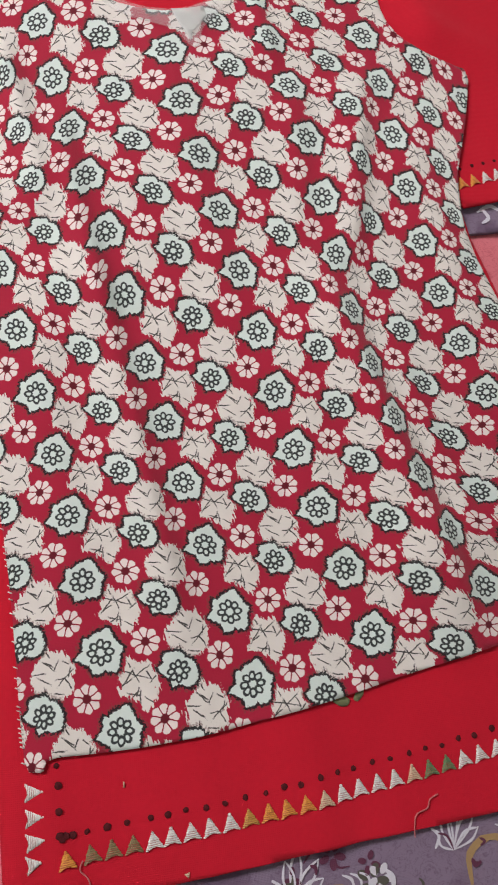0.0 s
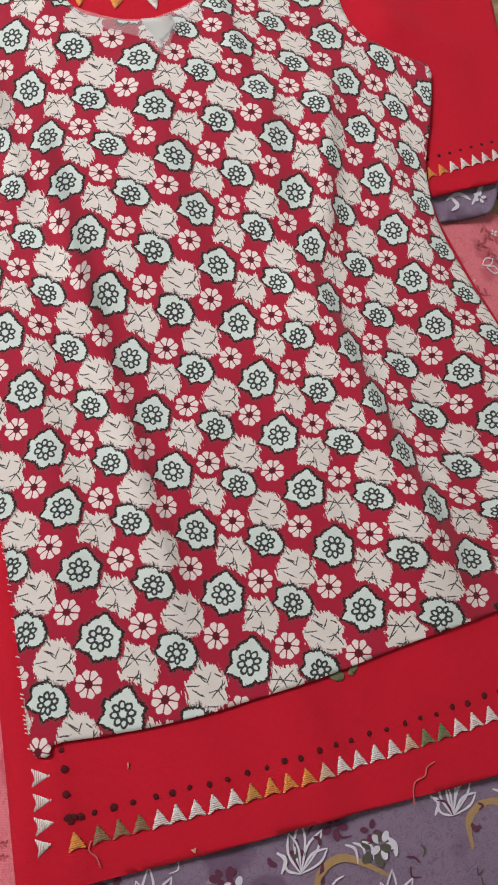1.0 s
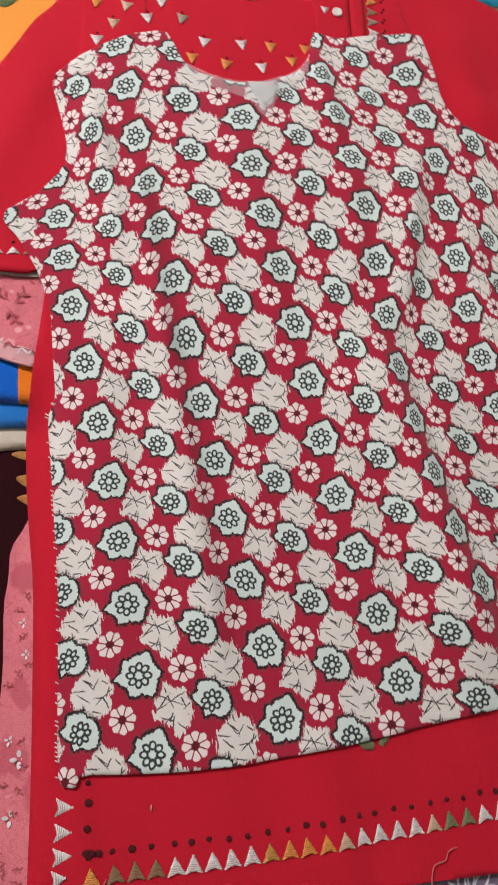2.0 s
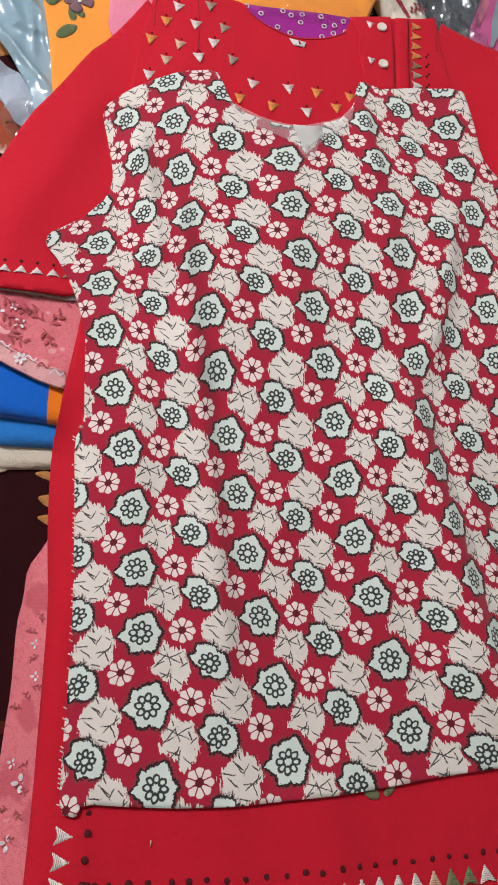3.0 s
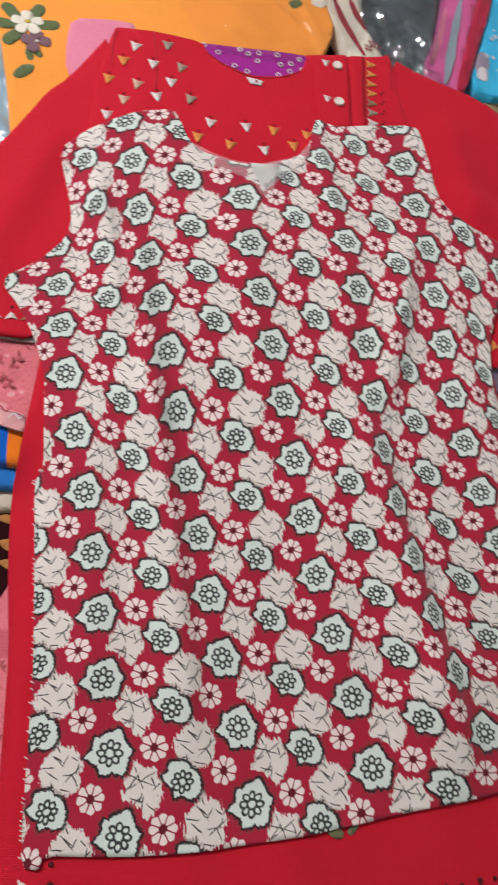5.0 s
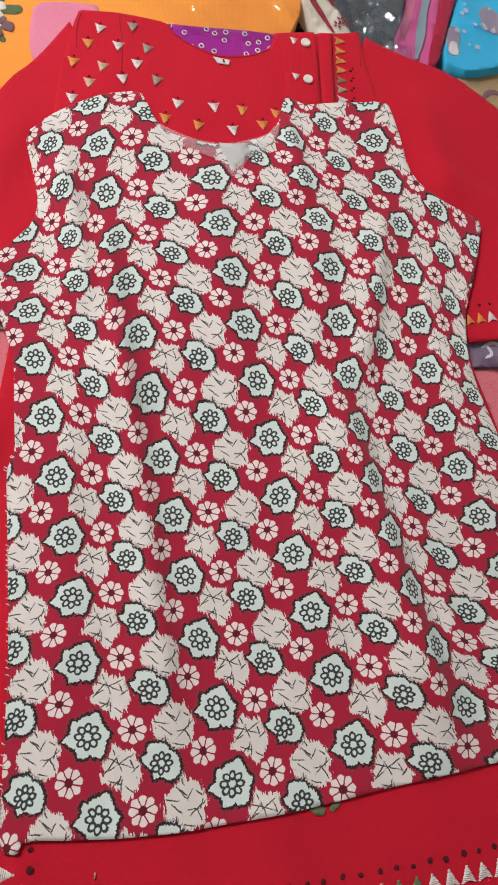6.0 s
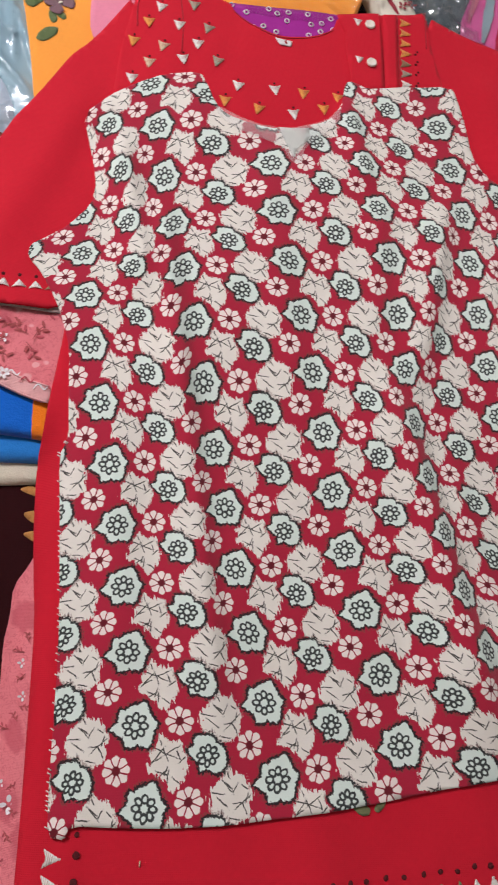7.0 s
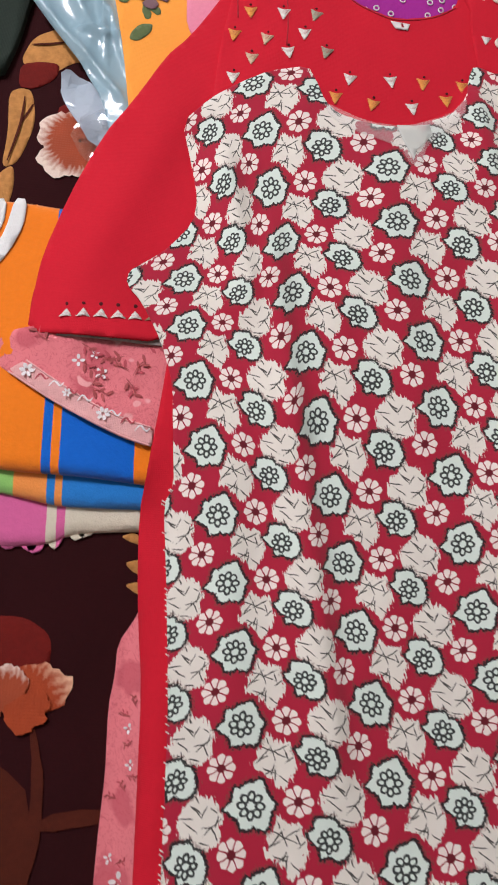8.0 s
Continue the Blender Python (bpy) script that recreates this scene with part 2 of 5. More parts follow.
def ridge(x, y, x0, y0, x1, y1, high, wide, lean=1.0):
    """A soft fold from one place to another, steeper on one side."""
    dx, dy = x1 - x0, y1 - y0
    size = math.hypot(dx, dy)
    s = ((x - x0) * dx + (y - y0) * dy) / size / size
    d = ((x - x0) * dy - (y - y0) * dx) / size
    d = d / (wide * (lean if d > 0 else 1.0))
    return high * math.exp(-d * d) * step01(s, -0.15, 0.2) * (1 - step01(s, 0.8, 1.15))


FOLDS = (
    (0.130, 0.26, 0.094, 0.06, 0.0090, 0.012, 1.9), (0.060, 0.05, 0.154, -0.26, 0.0180, 0.019, 1.7),
    (-0.160, 0.21, -0.130, 0.02, 0.0095, 0.010, 2.0), (-0.134, 0.06, -0.080, -0.24, 0.0110, 0.0095, 2.3),
    (-0.206, 0.28, -0.170, 0.12, 0.0110, 0.010, 1.9), (0.022, 0.375, 0.045, 0.27, 0.0070, 0.008, 1.8),
    (0.124, -0.02, 0.178, -0.20, 0.0045, 0.008, 1.8), (-0.06, 0.27, -0.02, 0.02, 0.0040, 0.014, 1.6),
    (0.17, 0.19, 0.20, 0.0, 0.0050, 0.014, 1.6), (0.06, 0.24, 0.05, 0.08, 0.0045, 0.012, 1.8),
    (0.02, 0.0, 0.06, -0.2, 0.0040, 0.014, 1.6), (-0.185, 0.05, -0.160, -0.22, 0.0040, 0.014, 1.6),
    (0.18, 0.44, 0.22, 0.30, 0.005, 0.020, 1.5), (0.19, 0.33, 0.30, 0.29, 0.0045, 0.018, 1.5), (-0.24, 0.34, -0.31, 0.15, 0.005, 0.018, 1.5),
    (-0.19, -0.33, -0.17, -0.43, 0.003, 0.010, 1.5), (0.0, -0.30, 0.02, -0.43, 0.004, 0.018, 1.5),
)


def lie(x, y):
    """The height of the red kurta's upper side."""
    z = sum(ridge(x, y, *f) for f in FOLDS)
    z += 0.003 * noise.noise((x * 9, y * 6, 0.3)) + 0.0013 * noise.noise((x * 32, y * 18, 4.0))
    z -= 0.028 * (1 - step01(x, -0.250, -0.212)) * (1 - step01(y, -0.06, 0.0))
    z -= 0.012 * (1 - step01(x, -0.36, -0.30)) * step01(y, 0.05, 0.1)
    return z


# ---- room ----
BED_Z, FLOOR_Z = -0.045, -0.62


def box(lo, hi, bevel=0.0):
    bm = bmesh.new()
    bmesh.ops.create_cube(bm, size=1)
    for v in bm.verts:
        for i in range(3):
            v.co[i] = lo[i] if v.co[i] < 0 else hi[i]
    if bevel:
        bmesh.ops.bevel(bm, geom=bm.edges[:], offset=bevel, segments=3, profile=0.5, affect="EDGES")
    return bm


plaster = Mat("painted_plaster", rough=0.9)
plaster.colour(plaster.mix(plaster.noise(1.5), (0.46, 0.43, 0.38), (0.53, 0.50, 0.44))).bump(plaster.noise(60), 0.2)
white_paint = Mat("white_ceiling_paint", rough=0.9)
white_paint.colour(white_paint.mix(white_paint.noise(2.0), (0.76, 0.76, 0.74), (0.82, 0.82, 0.80)))
floor_stone = Mat("floor_stone", rough=0.4)
floor_stone.colour(floor_stone.mix(floor_stone.noise(8.0, 6.0), (0.30, 0.28, 0.25), (0.42, 0.40, 0.36)))


def shell(name, lo, hi, mat, label):
    return tagged(part(name, box(lo, hi), mat, None, "", False), label, name.split("_")[0], kind="structure")


shell("floor", (-1.9, -2.0, FLOOR_Z - 0.1), (1.9, 2.0, FLOOR_Z), floor_stone, "grey speckled stone floor")
shell("ceiling", (-1.9, -2.0, 2.05), (1.9, 2.0, 2.15), white_paint, "plain white painted ceiling")
shell("wall_north", (-1.9, 1.9, FLOOR_Z), (1.9, 2.0, 2.05), plaster, "plain cream plastered wall")
shell("wall_south", (-1.9, -2.0, FLOOR_Z), (1.9, -1.9, 2.05), plaster, "plain cream plastered wall")
shell("wall_west", (-1.9, -1.9, FLOOR_Z), (-1.8, 1.9, 2.05), plaster, "plain cream plastered wall")
bm = bmesh.new()
for lo, hi in (((1.8, -1.9, FLOOR_Z), (1.9, -0.33, 2.05)), ((1.8, 0.83, FLOOR_Z), (1.9, 1.9, 2.05)), ((1.8, -0.33, FLOOR_Z), (1.9, 0.83, 0.27)), ((1.8, -0.33, 1.43), (1.9, 0.83, 2.05))):
    other = box(lo, hi)
    piece = bpy.data.meshes.new("wall_piece")
    other.to_mesh(piece)
    other.free()
    bm.from_mesh(piece)
    bpy.data.meshes.remove(piece)
tagged(part("wall_east", bm, plaster, None, "", False), "plain cream plastered wall with an opening added for the fill lamp", "wall", kind="structure")
# a window out of view, made up to hold the fill lamp
window = tagged(part("added_window_1", box((1.83, -0.33, 0.27), (1.87, -0.28, 1.43)), white_paint, None, "", False), "white painted window frame, unseen, added around the fill lamp", "window", kind="structure")
for lo, hi in (((1.83, 0.78, 0.27), (1.87, 0.83, 1.43)), ((1.83, -0.28, 0.27), (1.87, 0.78, 0.32)), ((1.83, -0.28, 1.38), (1.87, 0.78, 1.43))):
    part("added_window_frame", box(lo, hi), white_paint, window, "", False)
glow = Mat("lit_tube", rough=0.4)
glow.bsdf.inputs["Emission Color"].default_value, glow.bsdf.inputs["Emission Strength"].default_value = (1, 0.97, 0.95, 1), 6.0
tube_light = thing("tube_light", "lit white fluorescent tube in a ceiling batten", "lamp", at=(-1.20, 0.95, 2.05))
part("batten", box((-0.03, -0.62, -0.03), (0.03, 0.62, 0), 0.006), white_paint, tube_light)
bm = bmesh.new()
bmesh.ops.create_cone(bm, cap_ends=True, segments=20, radius1=0.013, radius2=0.013, depth=1.18, matrix=Matrix.Translation((0, 0, -0.046)) @ Matrix.Rotation(radians(90), 4, "X"))
part("tube", bm, glow, tube_light)

# ---- bed blanket ----
blanket_mat = cloth_mat("maroon_fleece", (0.026, 0.0016, 0.0028), dark=0.6, rough=0.95, sheen=0.0, pitch=400.0)
part_z = lambda x, y: BED_Z
blanket = part("blanket", sheet([(-1.0, -0.95), (0.9, -0.95), (0.9, 1.0), (-1.0, 1.0)], part_z, 0.04, 0.4), blanket_mat)
tagged(blanket, "dark maroon fleece blanket with large printed flowers, spread on the bed", "blanket")
mattress_mat = cloth_mat("mattress_ticking", (0.5, 0.47, 0.42))
mattress = tagged(part("mattress", box((-0.97, -0.92, FLOOR_Z), (0.87, 0.97, BED_Z - 0.012), 0.03), mattress_mat), "pale cloth mattress under the maroon blanket", "mattress")

# ---- the red kurta ----
BODY = [(-0.235, 0.100), (-0.238, 0.043), (-0.243, -0.015), (-0.248, -0.050), (-0.244, -0.10), (-0.239, -0.138), (-0.231, -0.185), (-0.227, -0.25),
        (-0.222, -0.33), (-0.220, -0.39), (-0.2185, -0.424), (-0.2160, -0.4275), (-0.151, -0.4265), (-0.055, -0.422), (0.022, -0.417), (0.088, -0.415), (0.20, -0.408),
        (0.34, -0.398), (0.335, -0.30), (0.305, -0.15), (0.258, -0.026), (0.236, 0.03), (0.214, 0.10), (0.212, 0.17), (0.20, 0.25), (0.155, 0.33), (0.125, 0.46), (0.117, 0.520),
        (0.10, 0.512), (0.061, 0.503), (0.013, 0.490), (0.008, 0.470), (-0.012, 0.456), (-0.048, 0.447), (-0.081, 0.455), (-0.103, 0.470), (-0.109, 0.482), (-0.154, 0.482), (-0.200, 0.479), (-0.207, 0.474),
        (-0.218, 0.40), (-0.222, 0.30), (-0.215, 0.20)]
SLEEVE_L = [(-0.206, 0.476), (-0.248, 0.399), (-0.268, 0.372), (-0.293, 0.318), (-0.314, 0.283), (-0.339, 0.219), (-0.353, 0.165), (-0.357, 0.125), (-0.356, 0.092), (-0.30, 0.090), (-0.243, 0.091), (-0.21, 0.12), (-0.19, 0.30)]
SLEEVE_R = [(0.116, 0.518), (0.165, 0.499), (0.230, 0.482), (0.302, 0.432), (0.342, 0.375), (0.338, 0.29), (0.322, 0.20), (0.308, 0.139), (0.290, 0.133), (0.250, 0.126), (0.212, 0.118), (0.19, 0.20), (0.12, 0.36)]
PANEL = [(-0.263, 0.123), (-0.277, 0.137), (-0.276, 0.149), (-0.262, 0.160), (-0.245, 0.175), (-0.227, 0.201), (-0.225, 0.225), (-0.233, 0.258), (-0.245, 0.299), (-0.224, 0.328), (-0.198, 0.349), (-0.170, 0.366), (-0.135, 0.378),
         (-0.125, 0.360), (-0.117, 0.342), (-0.104, 0.330), (-0.079, 0.323), (-0.054, 0.322), (-0.030, 0.327), (0.001, 0.341), (0.016, 0.360), (0.022, 0.398), (0.030, 0.400), (0.045, 0.393), (0.072, 0.400), (0.144, 0.416),
         (0.150, 0.395), (0.157, 0.368), (0.163, 0.328), (0.178, 0.304), (0.203, 0.286), (0.224, 0.279), (0.247, 0.270), (0.236, 0.221), (0.222, 0.176), (0.214, 0.150), (0.211, 0.100), (0.220, 0.060), (0.235, 0.018), (0.253, -0.026), (0.285, -0.13), (0.312, -0.262),
         (0.25, -0.274), (0.191, -0.283), (0.140, -0.292), (0.103, -0.298), (0.036, -0.312), (-0.021, -0.319), (-0.065, -0.325), (-0.116, -0.328), (-0.150, -0.328), (-0.186, -0.327), (-0.188, -0.336), (-0.201, -0.334), (-0.204, -0.30), (-0.206, -0.26), (-0.209, -0.20), (-0.215, -0.145), (-0.221, -0.095), (-0.228, -0.045),
         (-0.221, -0.031), (-0.225, 0.004), (-0.230, 0.052), (-0.243, 0.089)]

kurta = thing("kurta", "bright red cotton kurta with a block-printed front panel, laid flat", "kurta")
body = part("body", sheet(rounded(BODY, 1), lambda x, y: lie(x, y) - 0.0035, 0.006, 0.002), red_cloth, kurta)
sleeve_z = lambda x, y: lie(x, y) - 0.0055
for outline in (SLEEVE_L, SLEEVE_R):
    part("sleeve", sheet(rounded(outline, 1), sleeve_z, 0.008, 0.003), red_cloth, kurta)

# how the print runs over the laid cloth: lattice columns and rows as smooth functions of the place
RUN_K = [0.131, 1.72, -0.629, -0.079, 0.443, 6.345, 0.633, -1.238, -0.583, -0.352, 1.084, -0.705, -0.056, 0.276, 0.724]
RUN_W = [-0.184, -7.071, 0.782, 0.313, -0.745, 0.993, -0.976, -0.034, 1.41, 0.89, -1.043, -1.064, 0.417, 0.022, -1.661]
# columns and rows taken up by each of the first seven folds
TAKEN = ((-0.074, -0.003), (-0.056, -0.060), (0.038, -0.145), (-0.002, -0.061), (-0.014, -0.128), (0.017, -0.018), (-0.001, 0.057))
# the cloth's slight pull, node by node of an even net
PULL_K = [0.057, 0.111, -0.08, 0.065, -0.027, -0.043, -0.265, -0.082, -0.117, 0.02, 0.11, 0.036, -0.063, -0.029, 0.219, 0.104, 0.236, -0.039, 0.014, -0.092, -0.059, 0.053, 0.222, -0.138, 0.17, 0.07, -0.242, -0.072, -0.073, 0.15, -0.095, -0.276, -0.02, -0.006, -0.192, 0.043, 0.038, -0.007, -0.245, 0.048, 0.149, 0.011, -0.155, 0.09, 0.369, 0.064, 0.037, 0.3, 0.176, -0.102, -0.147, -0.007, -0.126, 0.004, -0.042, -0.053, -0.021, -0.333, 0.107, 0.264, -0.077, -0.083, 0.137]
PULL_W = [0.005, -0.018, -0.06, -0.032, 0.107, 0.236, -0.243, 0.053, 0.132, -0.057, 0.074, 0.047, -0.052, -0.032, -0.146, -0.237, 0.06, 0.251, -0.118, 0.022, -0.021, -0.018, -0.19, 0.179, -0.011, -0.202, 0.133, 0.137, -0.023, -0.016, 0.04, 0.211, 0.035, -0.036, 0.238, -0.223, 0.002, 0.005, 0.213, -0.012, -0.064, -0.056, 0.155, -0.107, -0.333, -0.063, -0.054, -0.281, -0.046, 0.021, 0.08, 0.024, 0.069, 0.188, 0.017, 0.042, -0.018, 0.138, -0.011, -0.117, -0.047, -0.007, 0.04]


def taken_up(x, y, x0, y0, x1, y1, high, wide, lean):
    """A step across the steep side of a fold, where more cloth lies on less plan."""
    size = math.hypot(x1 - x0, y1 - y0)
    s = ((x - x0) * (x1 - x0) + (y - y0) * (y1 - y0)) / size / size
    d = ((x - x0) * (y1 - y0) - (y - y0) * (x1 - x0)) / size
    return math.tanh((d / wide + 0.7) / 0.8) * math.exp(-(d / 0.06) ** 2) * step01(s, -0.25, 0.2) * (1 - step01(s, 0.8, 1.25))


def printed_at(x, y):
    u, v, k, w, n = x / 0.3, y / 0.4, 0.0, 0.0, 0
    for i in range(5):
        for j in range(5 - i):
            s = u ** i * v ** j
            k, w, n = k + RUN_K[n] * s, w + RUN_W[n] * s, n + 1
    for fold, (dk, dw) in zip(FOLDS, TAKEN):
        f = taken_up(x, y, *fold)
        k, w = k + dk * f, w + dw * f
    for n in range(63):
        f = math.exp(-((x + 0.26 - 0.52 / 6 * (n // 9)) ** 2 + (y + 0.33 - 0.71 / 8 * (n % 9)) ** 2) / 0.01)
        k, w = k + PULL_K[n] * f, w + PULL_W[n] * f
    return k, w


bm = sheet(rounded(PANEL, 1), lie, 0.006, 0.0016)
uv = bm.loops.layers.uv.new("print")
for f in bm.faces:
    for l in f.loops:
        l[uv].uv = printed_at(l.vert.co.x, l.vert.co.y)
panel = part("front_panel", bm, printed_cloth, kurta, "red cotton panel block-printed with mint medallions, daisies and cream leaves")

# ---- embroidery on the kurta ----
def thread_mat(name, colour):
    m = Mat(name, rough=0.55, sheen=0.3, spec=0.4)
    m.colour(m.mix(m.noise(500.0, 2.0), tuple(c * 0.7 for c in colour), colour))
    return m.bump(m.noise(1500.0, 2.0), 0.4, 0.0005)


def stitch_mat(name, colour):
    """Satin stitch: rows of shiny thread with the red ground showing between some of them."""
    m = Mat(name, rough=0.5, sheen=0.2, spec=0.4)
    sep = m.tree.nodes.new("ShaderNodeSeparateXYZ")
    m.tree.links.new(m.coords.outputs["Object"], sep.inputs[0])
    x, y = Val(m.tree, sep.outputs[0]), Val(m.tree, sep.outputs[1])
    rows = ((y + x * 0.06) * (2 * math.pi * 9 / 0.0128)).cos()
    gap = rows.below(-0.62, 0.35) * (0.55 - m.noise(240.0, 2.0)).below(0.06, 0.1)
    thread = m.mix(m.noise(500.0, 2.0), tuple(c * 0.75 for c in colour), colour)
    m.colour(m.mix(gap * 0.8, thread, (0.36, 0.03, 0.03)))
    return m.bump(rows * 0.5 + m.noise(1500.0, 2.0), 0.5, 0.0006)


THREAD = {"white": stitch_mat("white_thread", (0.86, 0.84, 0.78)), "orange": stitch_mat("orange_thread", (0.86, 0.34, 0.05)),
          "amber": stitch_mat("amber_thread", (0.62, 0.34, 0.06)), "olive": stitch_mat("olive_thread", (0.26, 0.19, 0.08)),
          "green": stitch_mat("green_thread", (0.14, 0.24, 0.10)), "pale": stitch_mat("pale_thread", (0.74, 0.55, 0.36)),
          "grey": stitch_mat("grey_green_thread", (0.36, 0.36, 0.26))}
knot_mat = cloth_mat("dark_knot_thread", (0.085, 0.010, 0.013), sheen=0.0)


def stitched_triangle(name, seed, wide=0.0135, high=0.0128):
    """A satin-stitched triangle, point upwards: rows of thread with grooves between, ragged sides and a notch in its base."""
    rng = random.Random(seed)
    bm, rows, last = bmesh.new(), 9, None
    for j in range(2 * rows + 1):
        y, crest = high * j / (2 * rows), j % 2
        half = wide / 2 * (1 - j / (2 * rows + 1.5)) + rng.uniform(-0.0005, 0.0006) * (1 if crest else 0.2)
        notch = 0.0017 * max(0.0, 1 - j / 3)
        line = [bm.verts.new((half * u, y + (notch if abs(u) < 0.3 else 0.0) + rng.uniform(-0.0001, 0.0001), (0.0013 if crest else 0.0007) * (1 - abs(u) ** 6))) for u in (-1, -0.8, -0.25, 0, 0.25, 0.8, 1)]
        if last:
            for k in range(6):
                bm.faces.new((last[k], last[k + 1], line[k + 1], line[k]))
        last = line
    me = bpy.data.meshes.new(name)
    bm.to_mesh(me)
    bm.free()
    for p in me.polygons:
        p.use_smooth = True
    return me


TRIANGLES = {}


def triangle(x, y, turn, colour, parent, size=1.0, squash=1.0, lift=0.0):
    pick = random.randrange(4)
    if (colour, pick) not in TRIANGLES:
        me = stitched_triangle("stitched_triangle", 11 + pick)
        me.materials.append(THREAD[colour].mat)
        TRIANGLES[colour, pick] = me
    ob = new("stitched_triangle", TRIANGLES[colour, pick])
    ob.parent = parent
    ob.matrix_basis = pose(x, y, lie(x, y) - 0.0028 + lift, 0, 0, turn + random.uniform(-4, 4)) @ Matrix.Diagonal((size, size * squash, 1, 1))
    return ob


bm = bmesh.new()
bmesh.ops.create_icosphere(bm, subdivisions=2, radius=1.0)
for v in bm.verts:
    v.co = v.co * (1 + 0.25 * noise.noise(v.co * 2.0))
    v.co.z = max(v.co.z, -0.2)
knot = bpy.data.meshes.new("thread_knot")
bm.to_mesh(knot)
bm.free()
knot.materials.append(knot_mat.mat)
for p in knot.polygons:
    p.use_smooth = True


def dot(x, y, parent, size=0.0028, lift=0.0):
    ob = new("thread_knot", knot)
    ob.parent = parent
    ob.matrix_basis = pose(x, y, lie(x, y) - 0.0030 + lift, 0, 0, random.uniform(0, 360)) @ Matrix.Diagonal((size, size * random.uniform(0.8, 1.1), 0.0009, 1))


def hem_y(x):
    return -0.3955 + 0.050 * (x + 0.174) + 0.13 * (x + 0.174) ** 2


HEM = ["orange", "olive", "olive", "olive"] + ["white"] * 5 + ["amber", "orange", "orange", "orange", "pale"] + ["white"] * 4 + ["pale", "green", "green"] + ["white"] * 12
x = -0.174
for i, c in enumerate(HEM):
    y = hem_y(x)
    triangle(x, y - 0.0066, 5 + 60 * (x + 0.17) * 0.2, c, body)
    dot(x - 0.003 + random.uniform(-0.0015, 0.0015), y + 0.0140 + random.uniform(-0.001, 0.001), body, random.uniform(0.0021, 0.0028))
    x += 0.0172 if i == 0 else (0.0128 if c == "white" and i == 4 else 0.0147)
for i, y in enumerate((-0.3960, -0.3815, -0.3655, -0.3485)):
    triangle(-0.2025, y, -90 + (8 if i == 0 else 0), "white", body, 0.95, 1.08 if i else 0.85)
    if i:
        dot(-0.179, y + 0.002, body)
dot(-0.1745, -0.3800, body)
dot(-0.1700, -0.3806, body)
dot(-0.180, -0.333, body, 0.002)
NECK = ((-0.181, 0.454, "white"), (-0.147, 0.464, "grey"), (-0.193, 0.431, "orange"), (-0.161, 0.434, "white"), (-0.129, 0.437, "grey"), (-0.206, 0.404, "orange"),
        (-0.175, 0.402, "pale"), (-0.140, 0.414, "white"), (-0.188, 0.379, "pale"), (-0.155, 0.391, "white"), (-0.117, 0.396, "grey"), (-0.204, 0.356, "white"),
        (-0.094, 0.369, "white"), (-0.056, 0.372, "white"), (-0.024, 0.374, "orange"), (-0.071, 0.344, "orange"), (-0.035, 0.345, "white"), (-0.002, 0.358, "orange"),
        (0.014, 0.376, "orange"), (-0.107, 0.348, "orange"))
for x, y, c in NECK:
    triangle(x, y + 0.0065, 180 + random.uniform(-12, 12), c, body, 0.98, 1.0)
    dot(x + random.uniform(-0.001, 0.001), y + 0.0095, body, 0.0013)
sleeve_l, sleeve_r = [o for o in kurta.children if o.name.startswith("sleeve")]
for i in range(6):
    triangle(-0.324 + 0.0143 * i, 0.105 + 0.0006 * i, 2, "white" if i < 5 else "olive", sleeve_l, 0.95, 0.62, -0.0025)
    dot(-0.325 + 0.0143 * i, 0.1175 + 0.0006 * i, sleeve_l, 0.0017, -0.0025)
for i in range(9):
    triangle(0.2225 + 0.0128 * i, 0.140 + 0.0033 * i, 15, "orange" if i < 2 else ("white" if i < 8 else "grey"), sleeve_r, 0.92, 1.0, -0.0025)
    dot(0.221 + 0.0128 * i, 0.161 + 0.0033 * i, sleeve_r, 0.0019, -0.0025)

# ---- shoulder placket, label, seams and painted crease lines ----
# darker red for seams, the label mark and shade painted into creases
seam_crease_red = cloth_mat("red_seam_and_crease", (0.34, 0.007, 0.018), pitch=900.0)
button_mat = Mat("cream_button", rough=0.3, coat=0.3)
button_mat.colour(button_mat.mix(button_mat.noise(300.0), (0.72, 0.64, 0.55), (0.82, 0.76, 0.68)))


def tube(points, radius, sides=6):
    """A round thread or cord along a line of places."""
    bm, rings = bmesh.new(), []
    pts = [Vector(p) for p in points]
    for i, p in enumerate(pts):
        way = (pts[min(i + 1, len(pts) - 1)] - pts[max(i - 1, 0)]).normalized()
        side = way.cross(Vector((0, 0, 1))).normalized()
        up = side.cross(way)
        rings.append([bm.verts.new(p + radius * (side * math.cos(a) + up * math.sin(a))) for a in (2 * math.pi * k / sides for k in range(sides))])
    for a, b in zip(rings, rings[1:]):
        for k in range(sides):
            bm.faces.new((a[k], a[(k + 1) % sides], b[(k + 1) % sides], b[k]))
    bm.faces.new(rings[0][::-1])
    bm.faces.new(rings[-1])
    return bm


def curve(points, steps=6):
    """A smooth line through the places."""
    pts, out = [Vector(p) for p in points], []
    for i in range(len(pts) - 1):
        a, b, c, d = pts[max(i - 1, 0)], pts[i], pts[i + 1], pts[min(i + 2, len(pts) - 1)]
        for n in range(steps):
            t = n / steps
            out.append(0.5 * (2 * b + (c - a) * t + (2 * a - 5 * b + 4 * c - d) * t * t + (3 * b - a - 3 * c + d) * t ** 3))
    return out + [pts[-1]]


def on_kurta(points, lift=-0.0026):
    return [(p[0], p[1], lie(p[0], p[1]) + lift) for p in curve([Vector((*q, 0)) for q in points])]


